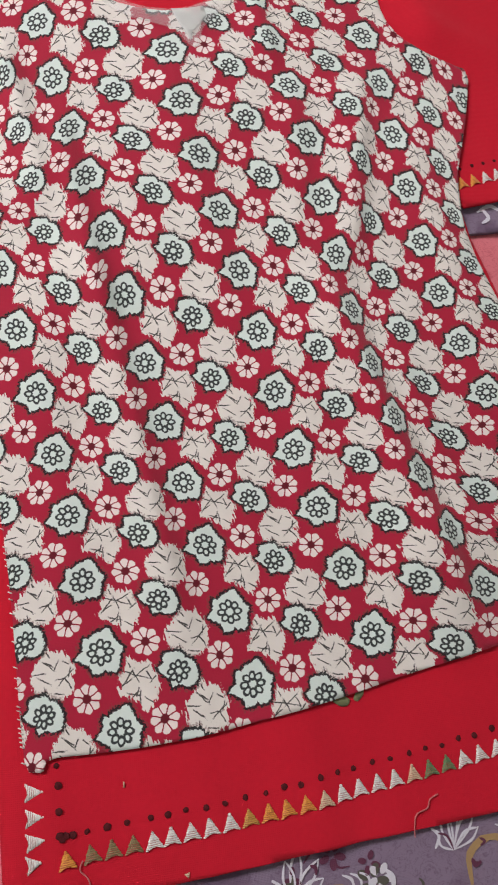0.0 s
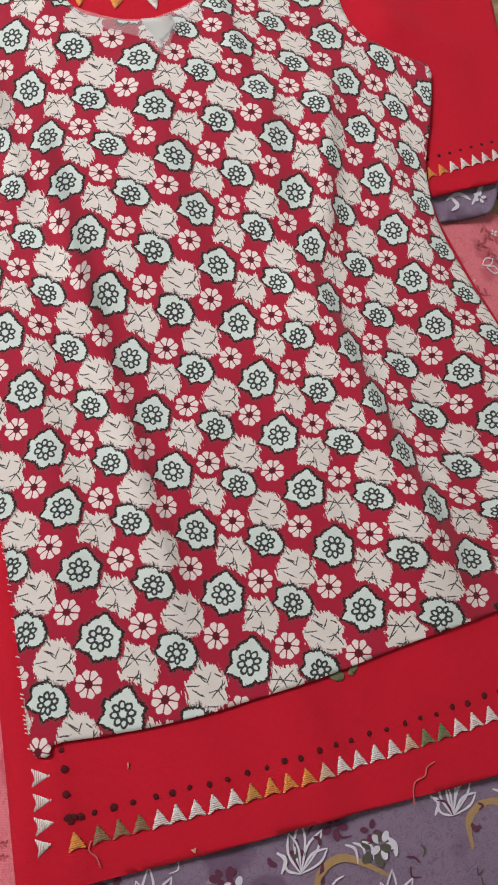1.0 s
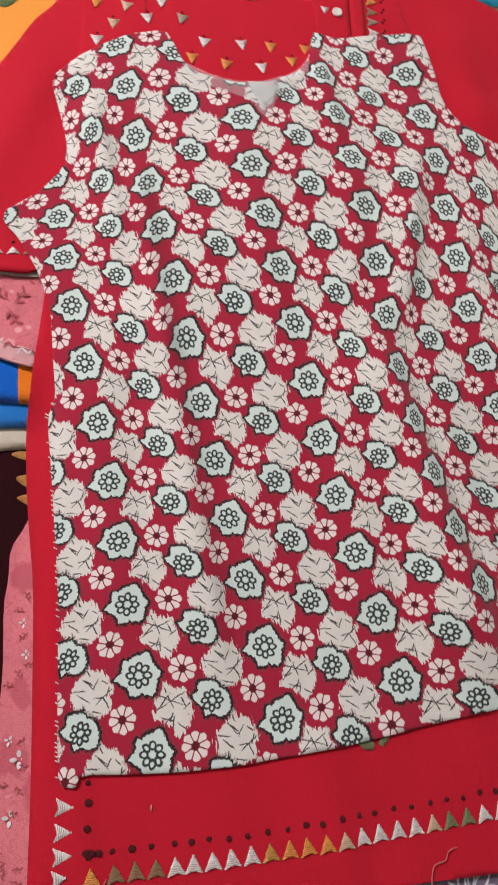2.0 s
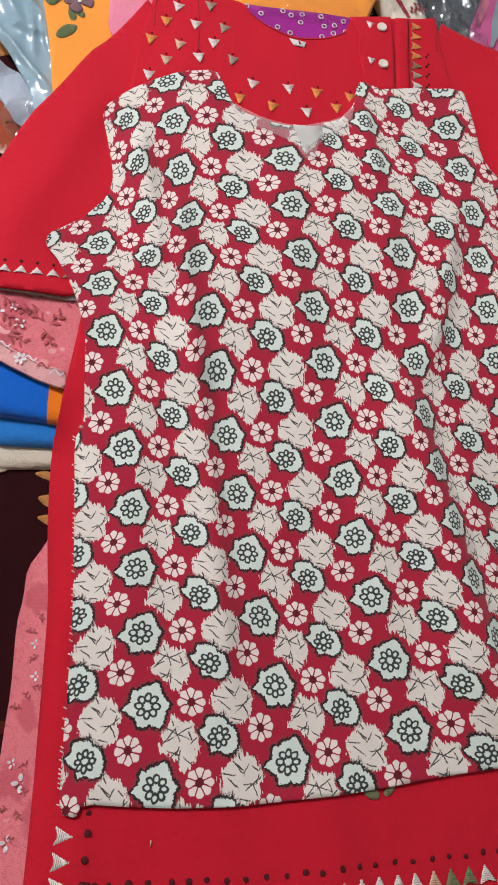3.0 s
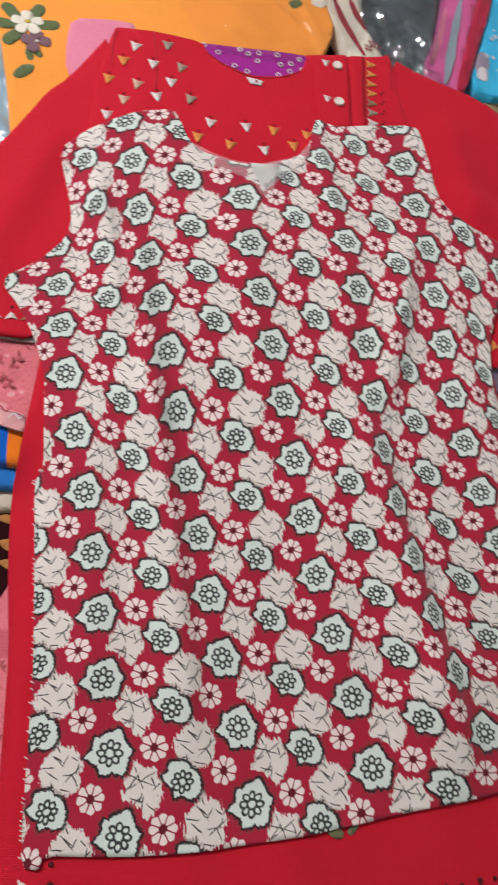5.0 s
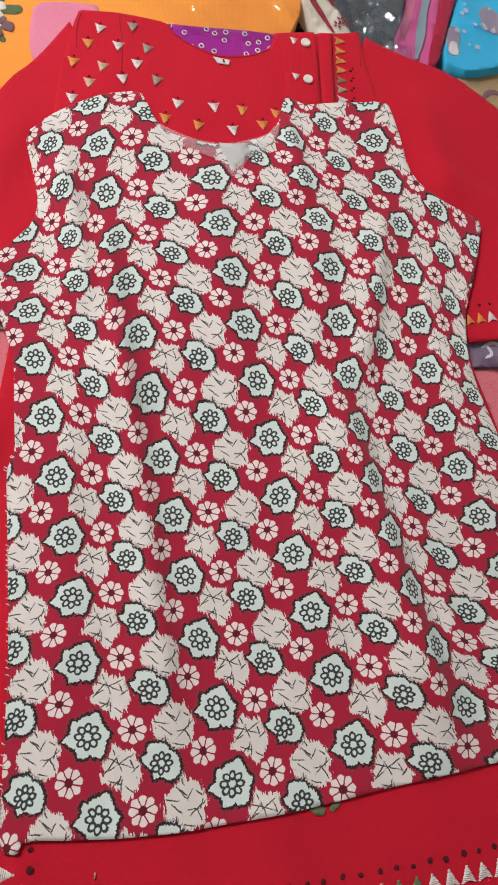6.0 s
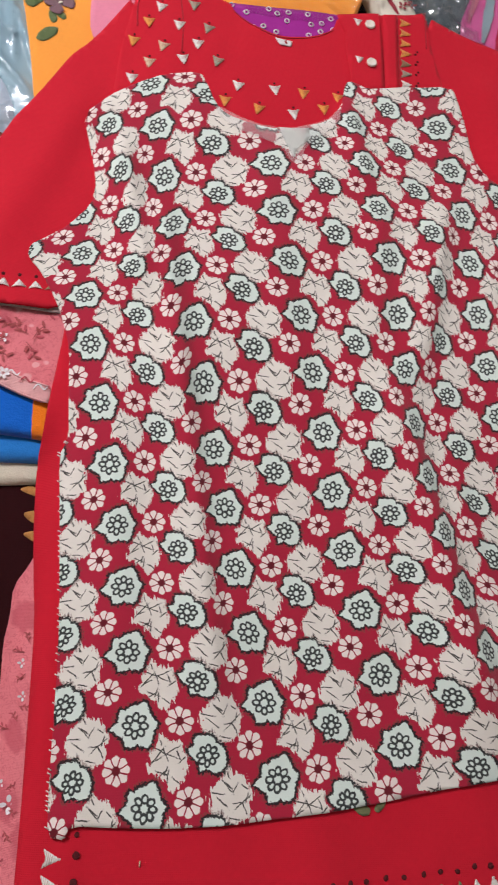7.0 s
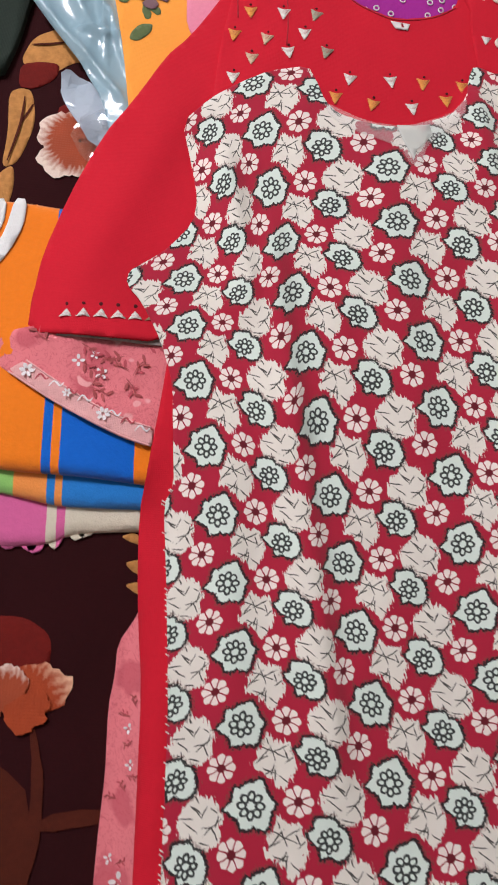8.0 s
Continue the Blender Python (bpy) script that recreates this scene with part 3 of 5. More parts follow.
placket = part("placket", sheet(([(0.012, 0.491), (0.060, 0.502), (0.064, 0.45), (0.066, 0.399), (0.045, 0.394), (0.030, 0.401), (0.023, 0.44), (0.022, 0.466)]), lambda x, y: lie(x, y) - 0.0008, 0.006, 0.0022), red_cloth, kurta)
band = part("placket_band", sheet([(0.066, 0.503), (0.082, 0.506), (0.081, 0.45), (0.082, 0.402), (0.067, 0.400), (0.066, 0.45)], lambda x, y: lie(x, y) - 0.0013, 0.006, 0.0018), red_cloth, kurta)
part("seam", tube(on_kurta(((0.1165, 0.519), (0.1170, 0.495), (0.1175, 0.467)), -0.0034), 0.0006), seam_crease_red, body)
for x, y in ((0.0490, 0.4815), (0.0510, 0.4300)):
    bm = bmesh.new()
    rings = []
    for r, z in ((0.0, 0.0012), (0.0035, 0.0012), (0.0046, 0.0020), (0.0055, 0.0016), (0.0057, 0.0)):
        rings.append([bm.verts.new((r * math.cos(a), r * math.sin(a), z)) for a in (2 * math.pi * k / 24 for k in range(24))] if r else [bm.verts.new((0, 0, z))])
    for k in range(24):
        bm.faces.new((rings[0][0], rings[1][k], rings[1][(k + 1) % 24]))
        for a, b in zip(rings[1:], rings[2:]):
            bm.faces.new((a[k], b[k], b[(k + 1) % 24], a[(k + 1) % 24]))
    ob = part("button", bm, button_mat, placket, "round cream sew-through button")
    ob.location = (x, y, lie(x, y) + 0.0002)
    triangle(x - 0.0135, y + 0.006, 175, "white", placket, 0.72, 1.0, 0.0022)
for i, c in enumerate(("orange", "orange", "orange", "orange", "olive", "grey", "white")):
    y = 0.497 - 0.0145 * i
    triangle(0.0855, y, -90, c, body, 0.92, 1.05)
    if i > 2:
        dot(0.1035, y + 0.002, body, 0.0016)
        dot(0.1060, y + 0.006, body, 0.0013)
# dark red cords paint the shade of the collar's creases and the placket groove
for line in (((-0.203, 0.474), (-0.206, 0.45), (-0.204, 0.425)), ((-0.164, 0.481), (-0.157, 0.44), (-0.156, 0.40)), ((0.083, 0.504), (0.0835, 0.45), (0.084, 0.404)),
             ((-0.103, 0.4695), (-0.081, 0.4540), (-0.048, 0.4460), (-0.012, 0.4550), (0.008, 0.4690))):
    part("seam", tube(on_kurta(line, -0.0033), 0.0006), seam_crease_red, body)
label_mat = thread_mat("white_label_weave", (0.78, 0.74, 0.74))
part("size_label", sheet([(-0.057, 0.443), (-0.038, 0.441), (-0.040, 0.434), (-0.052, 0.435)], lambda x, y: lie(x, y) - 0.0018, 0.004, 0.0008), label_mat, body, "small white woven label with a red mark")
part("label_mark", sheet([(-0.047, 0.4405), (-0.045, 0.4405), (-0.044, 0.4365), (-0.046, 0.4365)], lambda x, y: lie(x, y) - 0.0012, 0.004, 0.0004), seam_crease_red, body)
olive_print = cloth_mat("olive_leaf_print", (0.16, 0.17, 0.08))
for pts in (((0.031, -0.312), (0.038, -0.318), (0.045, -0.318), (0.047, -0.313), (0.040, -0.309)), ((0.049, -0.314), (0.053, -0.316), (0.058, -0.311), (0.060, -0.305), (0.053, -0.307))):
    part("leaf_motif", sheet(rounded(pts, 2), lambda x, y: lie(x, y) - 0.0022, 0.005, 0.0006), olive_print, body)
thread_red = thread_mat("loose_red_thread", (0.62, 0.16, 0.16))
for pts in (((0.108, -0.391), (0.101, -0.394), (0.098, -0.400), (0.089, -0.403), (0.086, -0.410), (0.085, -0.419)), ((-0.164, -0.398), (-0.166, -0.404), (-0.161, -0.410), (-0.159, -0.417))):
    part("loose_thread", tube(on_kurta(pts, -0.0018), 0.0005), thread_red, body)
part("lint", sheet([(-0.093, -0.418), (-0.089, -0.417), (-0.090, -0.421)], lambda x, y: lie(x, y) - 0.0018, 0.004, 0.0006), THREAD["pale"], body)
part("lint", sheet([(-0.133, -0.350), (-0.132, -0.350), (-0.132, -0.354), (-0.133, -0.354)], lambda x, y: lie(x, y) - 0.0018, 0.004, 0.0006), THREAD["pale"], body)
# overlocked raw edges of the panel and the sleeve
for pts in (((-0.2235, 0.0), (-0.2200, -0.029), (-0.2285, -0.044), (-0.2215, -0.093), (-0.2155, -0.143), (-0.2095, -0.20), (-0.2065, -0.26), (-0.2045, -0.30), (-0.202, -0.333)),):
    line = on_kurta(pts, 0.0)
    for n in range(0, len(line) - 1):
        a, b = Vector(line[n]), Vector(line[n + 1])
        for q in range(2):
            p = a.lerp(b, (q + 0.3) / 2)
            if random.random() < 0.4:
                part("edge_stitch", tube([p + Vector((-0.0012, 0.0006, 0.0006)), p + Vector((0.0016, -0.0008, 0.0009))], 0.0005, 5), THREAD["white"], panel)
edge_mat = cloth_mat("mottled_selvage", (0.62, 0.52, 0.50), dark=0.1, scale=170.0)
part("selvage", sheet([(-0.348, 0.0945), (-0.30, 0.0940), (-0.242, 0.0945), (-0.242, 0.0885), (-0.30, 0.0893), (-0.345, 0.0905)], lambda x, y: lie(x, y) - 0.0095, 0.006, 0.0015), edge_mat, sleeve_l, "frayed grey mottled edge of the sleeve lining")


def film_mat(name, tint, gloss=0.14, body=0.0, rough=0.08, solid=(0.5, 0.5, 0.5)):
    """Thin clear plastic: mostly seen through, with a gloss that grows at a slant."""
    m = Mat(name, rough=0.5)
    t = m.tree
    clear, shine, mixer = m.add("ShaderNodeBsdfTransparent", Color=(*tint, 1)), m.add("ShaderNodeBsdfGlossy", Roughness=rough), t.nodes.new("ShaderNodeMixShader")
    slant = m.add("ShaderNodeLayerWeight", Blend=0.35)
    m.put(mixer.inputs[0], (Val(t, slant.outputs["Fresnel"]) * 0.35 + gloss).op("ADD", 0.0, clamp=True))
    b = m.add("ShaderNodeBump", Strength=0.25, Distance=0.004, Height=m.noise(30.0, 3.0, distort=1.0))
    t.links.new(b.outputs[0], shine.inputs["Normal"])
    t.links.new(clear.outputs[0], mixer.inputs[1])
    t.links.new(shine.outputs[0], mixer.inputs[2])
    last = mixer
    if body:
        last = t.nodes.new("ShaderNodeMixShader")
        last.inputs[0].default_value = body
        m.colour(m.mix(m.noise(30.0, 4.0), tuple(c * 0.85 for c in solid), solid))
        t.links.new(mixer.outputs[0], last.inputs[1])
        t.links.new(m.bsdf.outputs[0], last.inputs[2])
    t.links.new(last.outputs[0], t.nodes["Material Output"].inputs[0])
    return m


clear_film = film_mat("clear_film", (1.0, 1.0, 1.0), 0.02, 0.0, 0.06)
grey_film = film_mat("grey_film", (0.82, 0.90, 0.94), 0.14, 0.72, 0.12, (0.32, 0.50, 0.60))
shiny_film = film_mat("bright_film", (0.97, 0.99, 1.0), 0.14, 0.0, 0.07)
sheer = film_mat("sheer_sticker", (1, 1, 1), -0.5, 0.22, 0.3, (0.95, 0.90, 0.90))
part("sheer_facing", sheet(rounded([(-0.119, 0.340), (-0.079, 0.3225), (-0.040, 0.3225), (0.000, 0.340), (0.016, 0.361), (0.014, 0.338), (-0.010, 0.316), (-0.022, 0.302), (-0.026, 0.280), (-0.036, 0.282), (-0.046, 0.300), (-0.066, 0.306), (-0.092, 0.312), (-0.112, 0.325)], 1), lambda x, y: lie(x, y) + 0.0022, 0.006, 0.0004), sheer, panel, "sheer pale facing folded over the neckline")


pale_facing = film_mat("pale_facing", (1, 1, 1), -0.5, 0.55, 0.3, (0.74, 0.78, 0.74))
part("pale_facing", sheet([(-0.050, 0.3225), (-0.034, 0.3235), (-0.019, 0.3265), (-0.017, 0.316), (-0.023, 0.306), (-0.031, 0.298), (-0.034, 0.286), (-0.038, 0.296), (-0.044, 0.308)], lambda x, y: lie(x, y) + 0.0030, 0.006, 0.0004), pale_facing, panel, "opaque pale patch of the facing")


def film(outline, z, amp, size, seed, mat, parent, name="plastic_sleeve", label="", step=0.009, creases=(), smooth=False):
    """A plastic film crushed into flat facets and sharp creases."""
    bm = sheet(rounded(outline, 1), lambda x, y: z + crumple(x, y, amp, size, seed) + sum(ridge(x, y, *c) for c in creases), step, 0.001)
    bmesh.ops.triangulate(bm, faces=[f for f in bm.faces if len(f.verts) > 3])
    for v in bm.verts:
        if not v.is_boundary and not smooth:
            v.co += Vector((noise.noise(v.co * 90), noise.noise(v.co * 90 + Vector((5, 1, 2))), 0.5 * noise.noise(v.co * 130))) * step * 0.3
    return part(name, bm, mat, parent, label, smooth)


def crumple(x, y, amp, size, seed):
    n = noise.noise((x * size, y * size, seed)) + 0.5 * noise.noise((x * size * 2.3, y * size * 2.3, seed + 4))
    return amp * (0.6 - abs(n) * 1.5)


STROKES = [0]


def stroke(points, width, z, mat, parent, name="printed_stroke"):
    """A brushed line of changing width, lying on the cloth."""
    pts = curve([Vector((*p, 0)) for p in points], 5)
    STROKES[0] += 1
    bm, last, lift = bmesh.new(), None, 0.0006 + 0.00005 * (STROKES[0] * 7 % 23)
    for i, p in enumerate(pts):
        way = (pts[min(i + 1, len(pts) - 1)] - pts[max(i - 1, 0)]).normalized()
        side = Vector((-way.y, way.x, 0)) * width * (0.25 + 0.75 * math.sin(math.pi * (i + 0.6) / (len(pts) + 0.2))) * (1 + 0.3 * noise.noise((i * 0.7, p.x * 50, 1)))
        pair = [bm.verts.new((*(p + s).to_2d(), z(p.x, p.y) + lift)) for s in (side, -side)]
        if last:
            bm.faces.new((last[0], last[1], pair[1], pair[0]))
        last = pair
    bmesh.ops.recalc_face_normals(bm, faces=bm.faces[:])
    return part(name, bm, mat, parent)


# ---- pink kurta under the red one ----
def printed_floral(name, ground, motif, pale, scale=26.0):
    """Soft printed cloth: blotchy leaf sprigs and fine veins on a plain ground."""
    m = Mat(name, rough=0.8, sheen=0.15, spec=0.25)
    v = m.add("ShaderNodeTexVoronoi", Scale=scale)
    wobble = m.add("ShaderNodeVectorMath")
    wobble.operation = "MULTIPLY_ADD"
    n = m.add("ShaderNodeTexNoise", Scale=40.0, Detail=3.0)
    m.tree.links.new(m.coords.outputs["Object"], n.inputs["Vector"])
    m.tree.links.new(n.outputs["Color"], wobble.inputs[0])
    wobble.inputs[1].default_value = (0.03, 0.03, 0)
    m.tree.links.new(m.coords.outputs["Object"], wobble.inputs[2])
    m.tree.links.new(wobble.outputs[0], v.inputs["Vector"])
    blot = Val(m.tree, v.outputs["Distance"]).below(0.34, 0.10)
    veins = m.noise(70.0, 3.0, distort=2.5)
    c = m.mix(m.noise(9.0, 4.0), tuple(g * 0.86 for g in ground), ground)
    c = m.mix(blot * 0.7, c, motif)
    c = m.mix((veins - 0.5).abs().below(0.016, 0.018) * 0.6, c, motif)
    c = m.mix((m.noise(33.0, 2.0) - 0.72).below(0.0, 0.02) * -1.0 + 1.0, c, pale)
    m.colour(c)
    return m.bump(m.weave() + m.noise(60.0, 3.0) * 2.0, 0.3, 0.0008)


pink_cloth = printed_floral("pink_printed_cotton", (0.76, 0.20, 0.23), (0.50, 0.08, 0.11), (0.78, 0.36, 0.37))
lace_mat = cloth_mat("pale_pink_lace", (0.80, 0.42, 0.42), scale=60.0, dark=0.7)
pale_print = cloth_mat("white_print", (0.80, 0.76, 0.78))
pink_kurta = thing("kurta", "pink printed cotton kurta with lace-edged sleeves, under the red one", "kurta")


def pink_z(x, y):
    z = -0.017 - 0.020 * (1 - step01(x, -0.25, -0.212)) * (1 - step01(y, -0.06, 0.0))
    return z + 0.0012 * noise.noise((x * 30, y * 22, 7.0)) + 0.0010 * noise.noise((x * 95, y * 70, 3.0)) - 0.01 * step01(x, 0.24, 0.34)


def pink_sleeve_z(x, y):
    return -0.0135 + 0.002 * noise.noise((x * 28, y * 30, 3.0)) + 0.0020 * noise.noise((x * 80, y * 75, 6.0)) - 0.004 * (1 - step01(x, -0.385, -0.33))


pink_body = part("body", sheet(rounded([(-0.236, -0.05), (-0.238, -0.12), (-0.242, -0.133), (-0.254, -0.154), (-0.2535, -0.18), (-0.2560, -0.199), (-0.2525, -0.25), (-0.2530, -0.29), (-0.252, -0.34), (-0.250, -0.44), (-0.235, -0.50), (0.10, -0.50), (0.42, -0.47), (0.40, -0.2), (0.335, -0.02), (0.325, 0.06), (0.305, 0.108), (0.22, 0.118), (0.0, 0.1)], 1), pink_z, 0.007, 0.008), pink_cloth, pink_kurta)
pink_sleeve = part("sleeve", sheet(rounded([(-0.380, 0.079), (-0.372, 0.092), (-0.34, 0.100), (-0.20, 0.105), (-0.20, 0.01), (-0.243, 0.003), (-0.275, 0.012), (-0.323, 0.033), (-0.370, 0.057), (-0.384, 0.068)], 1), pink_sleeve_z, 0.005, 0.004), pink_cloth, pink_kurta)
trim = part("lace_trim", sheet(rounded([(-0.368, 0.056), (-0.323, 0.031), (-0.275, 0.010), (-0.242, 0.001), (-0.243, 0.018), (-0.270, 0.024), (-0.310, 0.042), (-0.352, 0.066)], 1), lambda x, y: pink_sleeve_z(x, y) + 0.002, 0.006, 0.003), lace_mat, pink_sleeve, "pale pink scalloped lace trim")


def blossom(x, y, z, size, mat, parent, petals=5, turn=0.0, name="printed_flower"):
    """A small flat flower of separate rounded petals joined at the heart."""
    bm = bmesh.new()
    for p in range(petals):
        a = turn + 2 * math.pi * p / petals
        ring = [bm.verts.new((size * (0.62 * math.cos(a) + 0.40 * math.cos(b) * math.cos(a) - 0.26 * math.sin(b) * math.sin(a)),
                              size * (0.62 * math.sin(a) + 0.40 * math.cos(b) * math.sin(a) + 0.26 * math.sin(b) * math.cos(a)), 0.0004 * math.cos(b))) for b in (2 * math.pi * k / 10 for k in range(10))]
        bm.faces.new(ring)
    ob = part(name, bm, mat, parent)
    ob.location = (x, y, z)
    return ob


for x, y, r in ((-0.310, 0.070, 0.0055), (-0.297, 0.076, 0.004), (-0.290, 0.060, 0.0055)):
    blossom(x, y, pink_sleeve_z(x, y) + 0.0009, r, pale_print, pink_sleeve, 4, x * 30)
for x, y, r in ((-0.350, 0.057, 0.0062), (-0.284, 0.025, 0.0058), (-0.315, 0.040, 0.004)):
    blossom(x, y, pink_sleeve_z(x, y) + 0.0042, r, pale_print, trim, 6, x * 30, "lace_flower")
for x, y, r in ((-0.238, -0.215, 0.004), (-0.234, -0.24, 0.004), (-0.234, -0.318, 0.007), (-0.238, -0.36, 0.006), (-0.243, -0.305, 0.004), (0.285, 0.085, 0.004)):
    blossom(x, y, pink_z(x, y) + 0.0015, r, pale_print, pink_body, 4 if r < 0.008 else 3, x * 40)
rose_ink, deep_rose = cloth_mat("dull_rose_print", (0.50, 0.085, 0.11)), cloth_mat("brown_rose_print", (0.40, 0.085, 0.09))
rng = random.Random(8)


def sprig(x, y, size, z, parent):
    """A printed twig with three or four leaves."""
    a = rng.uniform(0, 6.3)
    stroke(((x, y), (x + size * 0.6 * math.cos(a + 0.2), y + size * 0.6 * math.sin(a + 0.2)), (x + size * math.cos(a), y + size * math.sin(a))), 0.0005, z, deep_rose, parent, "printed_twig")
    for k in range(4):
        t, b = 0.25 + 0.22 * k, a + (0.9 if k % 2 else -0.9)
        px, py = x + size * t * math.cos(a), y + size * t * math.sin(a)
        stroke(((px, py), (px + size * 0.2 * math.cos(b), py + size * 0.2 * math.sin(b)), (px + size * 0.4 * math.cos(b), py + size * 0.4 * math.sin(b))), size * 0.075, z, rng.choice((rose_ink, deep_rose)), parent, "printed_leaf")


for i in range(13):
    sprig(rng.uniform(-0.345, -0.25), rng.uniform(0.035, 0.095), 0.017, pink_sleeve_z, pink_sleeve)
for i in range(16):
    sprig(rng.uniform(-0.243, -0.234), rng.uniform(-0.41, -0.16), 0.008, pink_z, pink_body)
for i in range(14):
    sprig(rng.uniform(0.24, 0.33), rng.uniform(-0.04, 0.10), 0.018, pink_z, pink_body)
for pts in (((-0.366, 0.0555), (-0.323, 0.0320), (-0.275, 0.0112), (-0.243, 0.0022)), ((-0.352, 0.0655), (-0.310, 0.0415), (-0.270, 0.0235), (-0.244, 0.0175))):
    part("lace_edge", tube([(p.x, p.y, pink_sleeve_z(p.x, p.y) + 0.0022) for p in curve([Vector((*q, 0)) for q in pts])], 0.0008), lace_mat, trim)
for i in range(9):
    t = i / 9
    x, y = -0.355 + 0.11 * t, 0.055 - 0.047 * t
    stroke(((x, y), (x + 0.004, y + 0.005), (x + 0.009, y + 0.001), (x + 0.012, y + 0.004)), 0.0008, lambda x, y: pink_sleeve_z(x, y) + 0.0018, rose_ink if i % 2 else pale_print, trim, "lace_scroll")
for x, y, a in ((0.262, 0.048, 0.5), (0.266, 0.046, -0.3), (0.300, 0.030, 2.2), (0.304, 0.032, 1.3), (0.290, 0.072, 0.2)):
    c, d = math.cos(a) * 0.016, math.sin(a) * 0.016
    for bend in (0.26, -0.26):
        stroke(((x, y), (x + c * 0.55 - d * bend, y + d * 0.55 + c * bend), (x + c, y + d)), 0.0008, pink_z, pale_print, pink_body, "printed_outline")
pink_hem = part("hem_piping", tube(curve([(-0.2525, -0.375, -0.0375), (-0.2515, -0.40, -0.0375), (-0.250, -0.44, -0.0375)]), 0.0015), pale_print, pink_body)

# ---- grey-purple kurta ----
purple_cloth = printed_floral("grey_purple_printed_cotton", (0.25, 0.185, 0.26), (0.13, 0.075, 0.13), (0.34, 0.26, 0.34), 18.0)
white_ink = cloth_mat("white_outline_print", (0.72, 0.70, 0.76))
ochre_ink = cloth_mat("ochre_print", (0.42, 0.27, 0.12))
purple_leaf = cloth_mat("dim_olive_print", (0.10, 0.095, 0.075))
plum_ink = cloth_mat("plum_print", (0.13, 0.035, 0.07))
purple_kurta = thing("kurta", "grey-purple printed cotton kurta with white flower outlines, under the red one", "kurta")
purple_z = lambda x, y: -0.0105 + 0.0012 * noise.noise((x * 26, y * 26, 9.0)) - 0.012 * (1 - step01(y, -0.56, -0.44))
purple_body = part("body", sheet(rounded([(-0.185, -0.30), (-0.182, -0.46), (-0.10, -0.56), (0.05, -0.57), (0.150, -0.52), (0.158, -0.462), (0.30, -0.44), (0.29, -0.30)], 1), purple_z, 0.010, 0.006), purple_cloth, purple_kurta)
purple_sleeve = part("sleeve", sheet(rounded([(0.20, 0.16), (0.298, 0.160), (0.296, 0.128), (0.283, 0.1035), (0.255, 0.0975), (0.20, 0.094)], 1), lambda x, y: -0.0115 + 0.001 * noise.noise((x * 26, y * 26, 9.0)), 0.008, 0.004), purple_cloth, purple_kurta)


def spray(x, y, size, parent, z):
    """White-outlined petals bursting from one root, with an ochre arch beside them."""
    for a, l in ((100, 1.0), (82, 1.25), (52, 1.15), (30, 0.9), (130, 0.6)):
        c, s = math.cos(radians(a)), math.sin(radians(a))
        tip, mid = (x + c * size * l, y + s * size * l), (x + c * size * l * 0.55 - s * size * 0.16, y + s * size * l * 0.55 + c * size * 0.16)
        mid2 = (x + c * size * l * 0.6 + s * size * 0.13, y + s * size * l * 0.6 - c * size * 0.13)
        stroke(((x, y), mid, tip), size * 0.034, z, white_ink, parent)
        stroke(((x, y), mid2, tip), size * 0.030, z, white_ink if l > 0.7 else plum_ink, parent)
    stroke(((x + size * 0.4, y - size * 0.9), (x + size * 0.45, y - size * 0.15), (x + size * 1.2, y + size * 0.15), (x + size * 2.3, y - size * 0.5)), size * 0.10, z, ochre_ink, parent)
    for k in range(3):
        stroke(((x + size * (1.25 + 0.22 * k), y + size * 0.45), (x + size * (1.5 + 0.22 * k), y + size * 0.30), (x + size * (1.52 + 0.22 * k), y - size * 0.05)), size * 0.035, z, white_ink, parent)
    blossom(x + size * 2.25, y + size * 0.25, z(x + size * 2.2, y) + 0.0016, size * 0.36, white_ink, parent, 5, x * 20)
    blossom(x + size * 2.0, y + size * 0.62, z(x + size * 2.2, y) + 0.0015, size * 0.30, plum_ink, parent, 4, x * 30)
    stroke(((x - size * 0.5, y + size * 0.1), (x - size * 0.35, y + size * 0.4), (x - size * 0.55, y + size * 0.6)), size * 0.05, z, white_ink, parent)


for x, y in ((-0.012, -0.452), (0.118, -0.435), (-0.13, -0.462), (0.055, -0.50), (-0.07, -0.52), (0.25, -0.425)):
    spray(x, y, 0.030, purple_body, purple_z)
rng = random.Random(5)
for i in range(70):
    x, y, a = rng.uniform(-0.17, 0.20), rng.uniform(-0.54, -0.405), rng.uniform(0, 6.3)
    l, bend = rng.uniform(0.005, 0.016), rng.uniform(-0.006, 0.006)
    c, d = math.cos(a), math.sin(a)
    stroke(((x, y), (x + c * l * 0.5 - d * bend, y + d * l * 0.5 + c * bend), (x + c * l, y + d * l)), rng.uniform(0.0006, 0.0022), purple_z, rng.choice((white_ink, plum_ink, plum_ink, purple_leaf)), purple_body)
for i in range(16):
    x, y, r = rng.uniform(-0.17, 0.18), rng.uniform(-0.53, -0.415), rng.uniform(0.006, 0.014)
    blossom(x, y, purple_z(x, y) + 0.0011, r, rng.choice((plum_ink, purple_leaf)), purple_body, rng.choice((3, 4, 5)), x * 50)
psz = lambda x, y: -0.0115
for pts in (((0.235, 0.118), (0.250, 0.125), (0.262, 0.118)), ((0.262, 0.112), (0.275, 0.130), (0.283, 0.142)), ((0.238, 0.106), (0.246, 0.112), (0.240, 0.122))):
    stroke(pts, 0.002, psz, white_ink, purple_sleeve)
blossom(0.272, 0.120, -0.0100, 0.007, white_ink, purple_sleeve, 5)

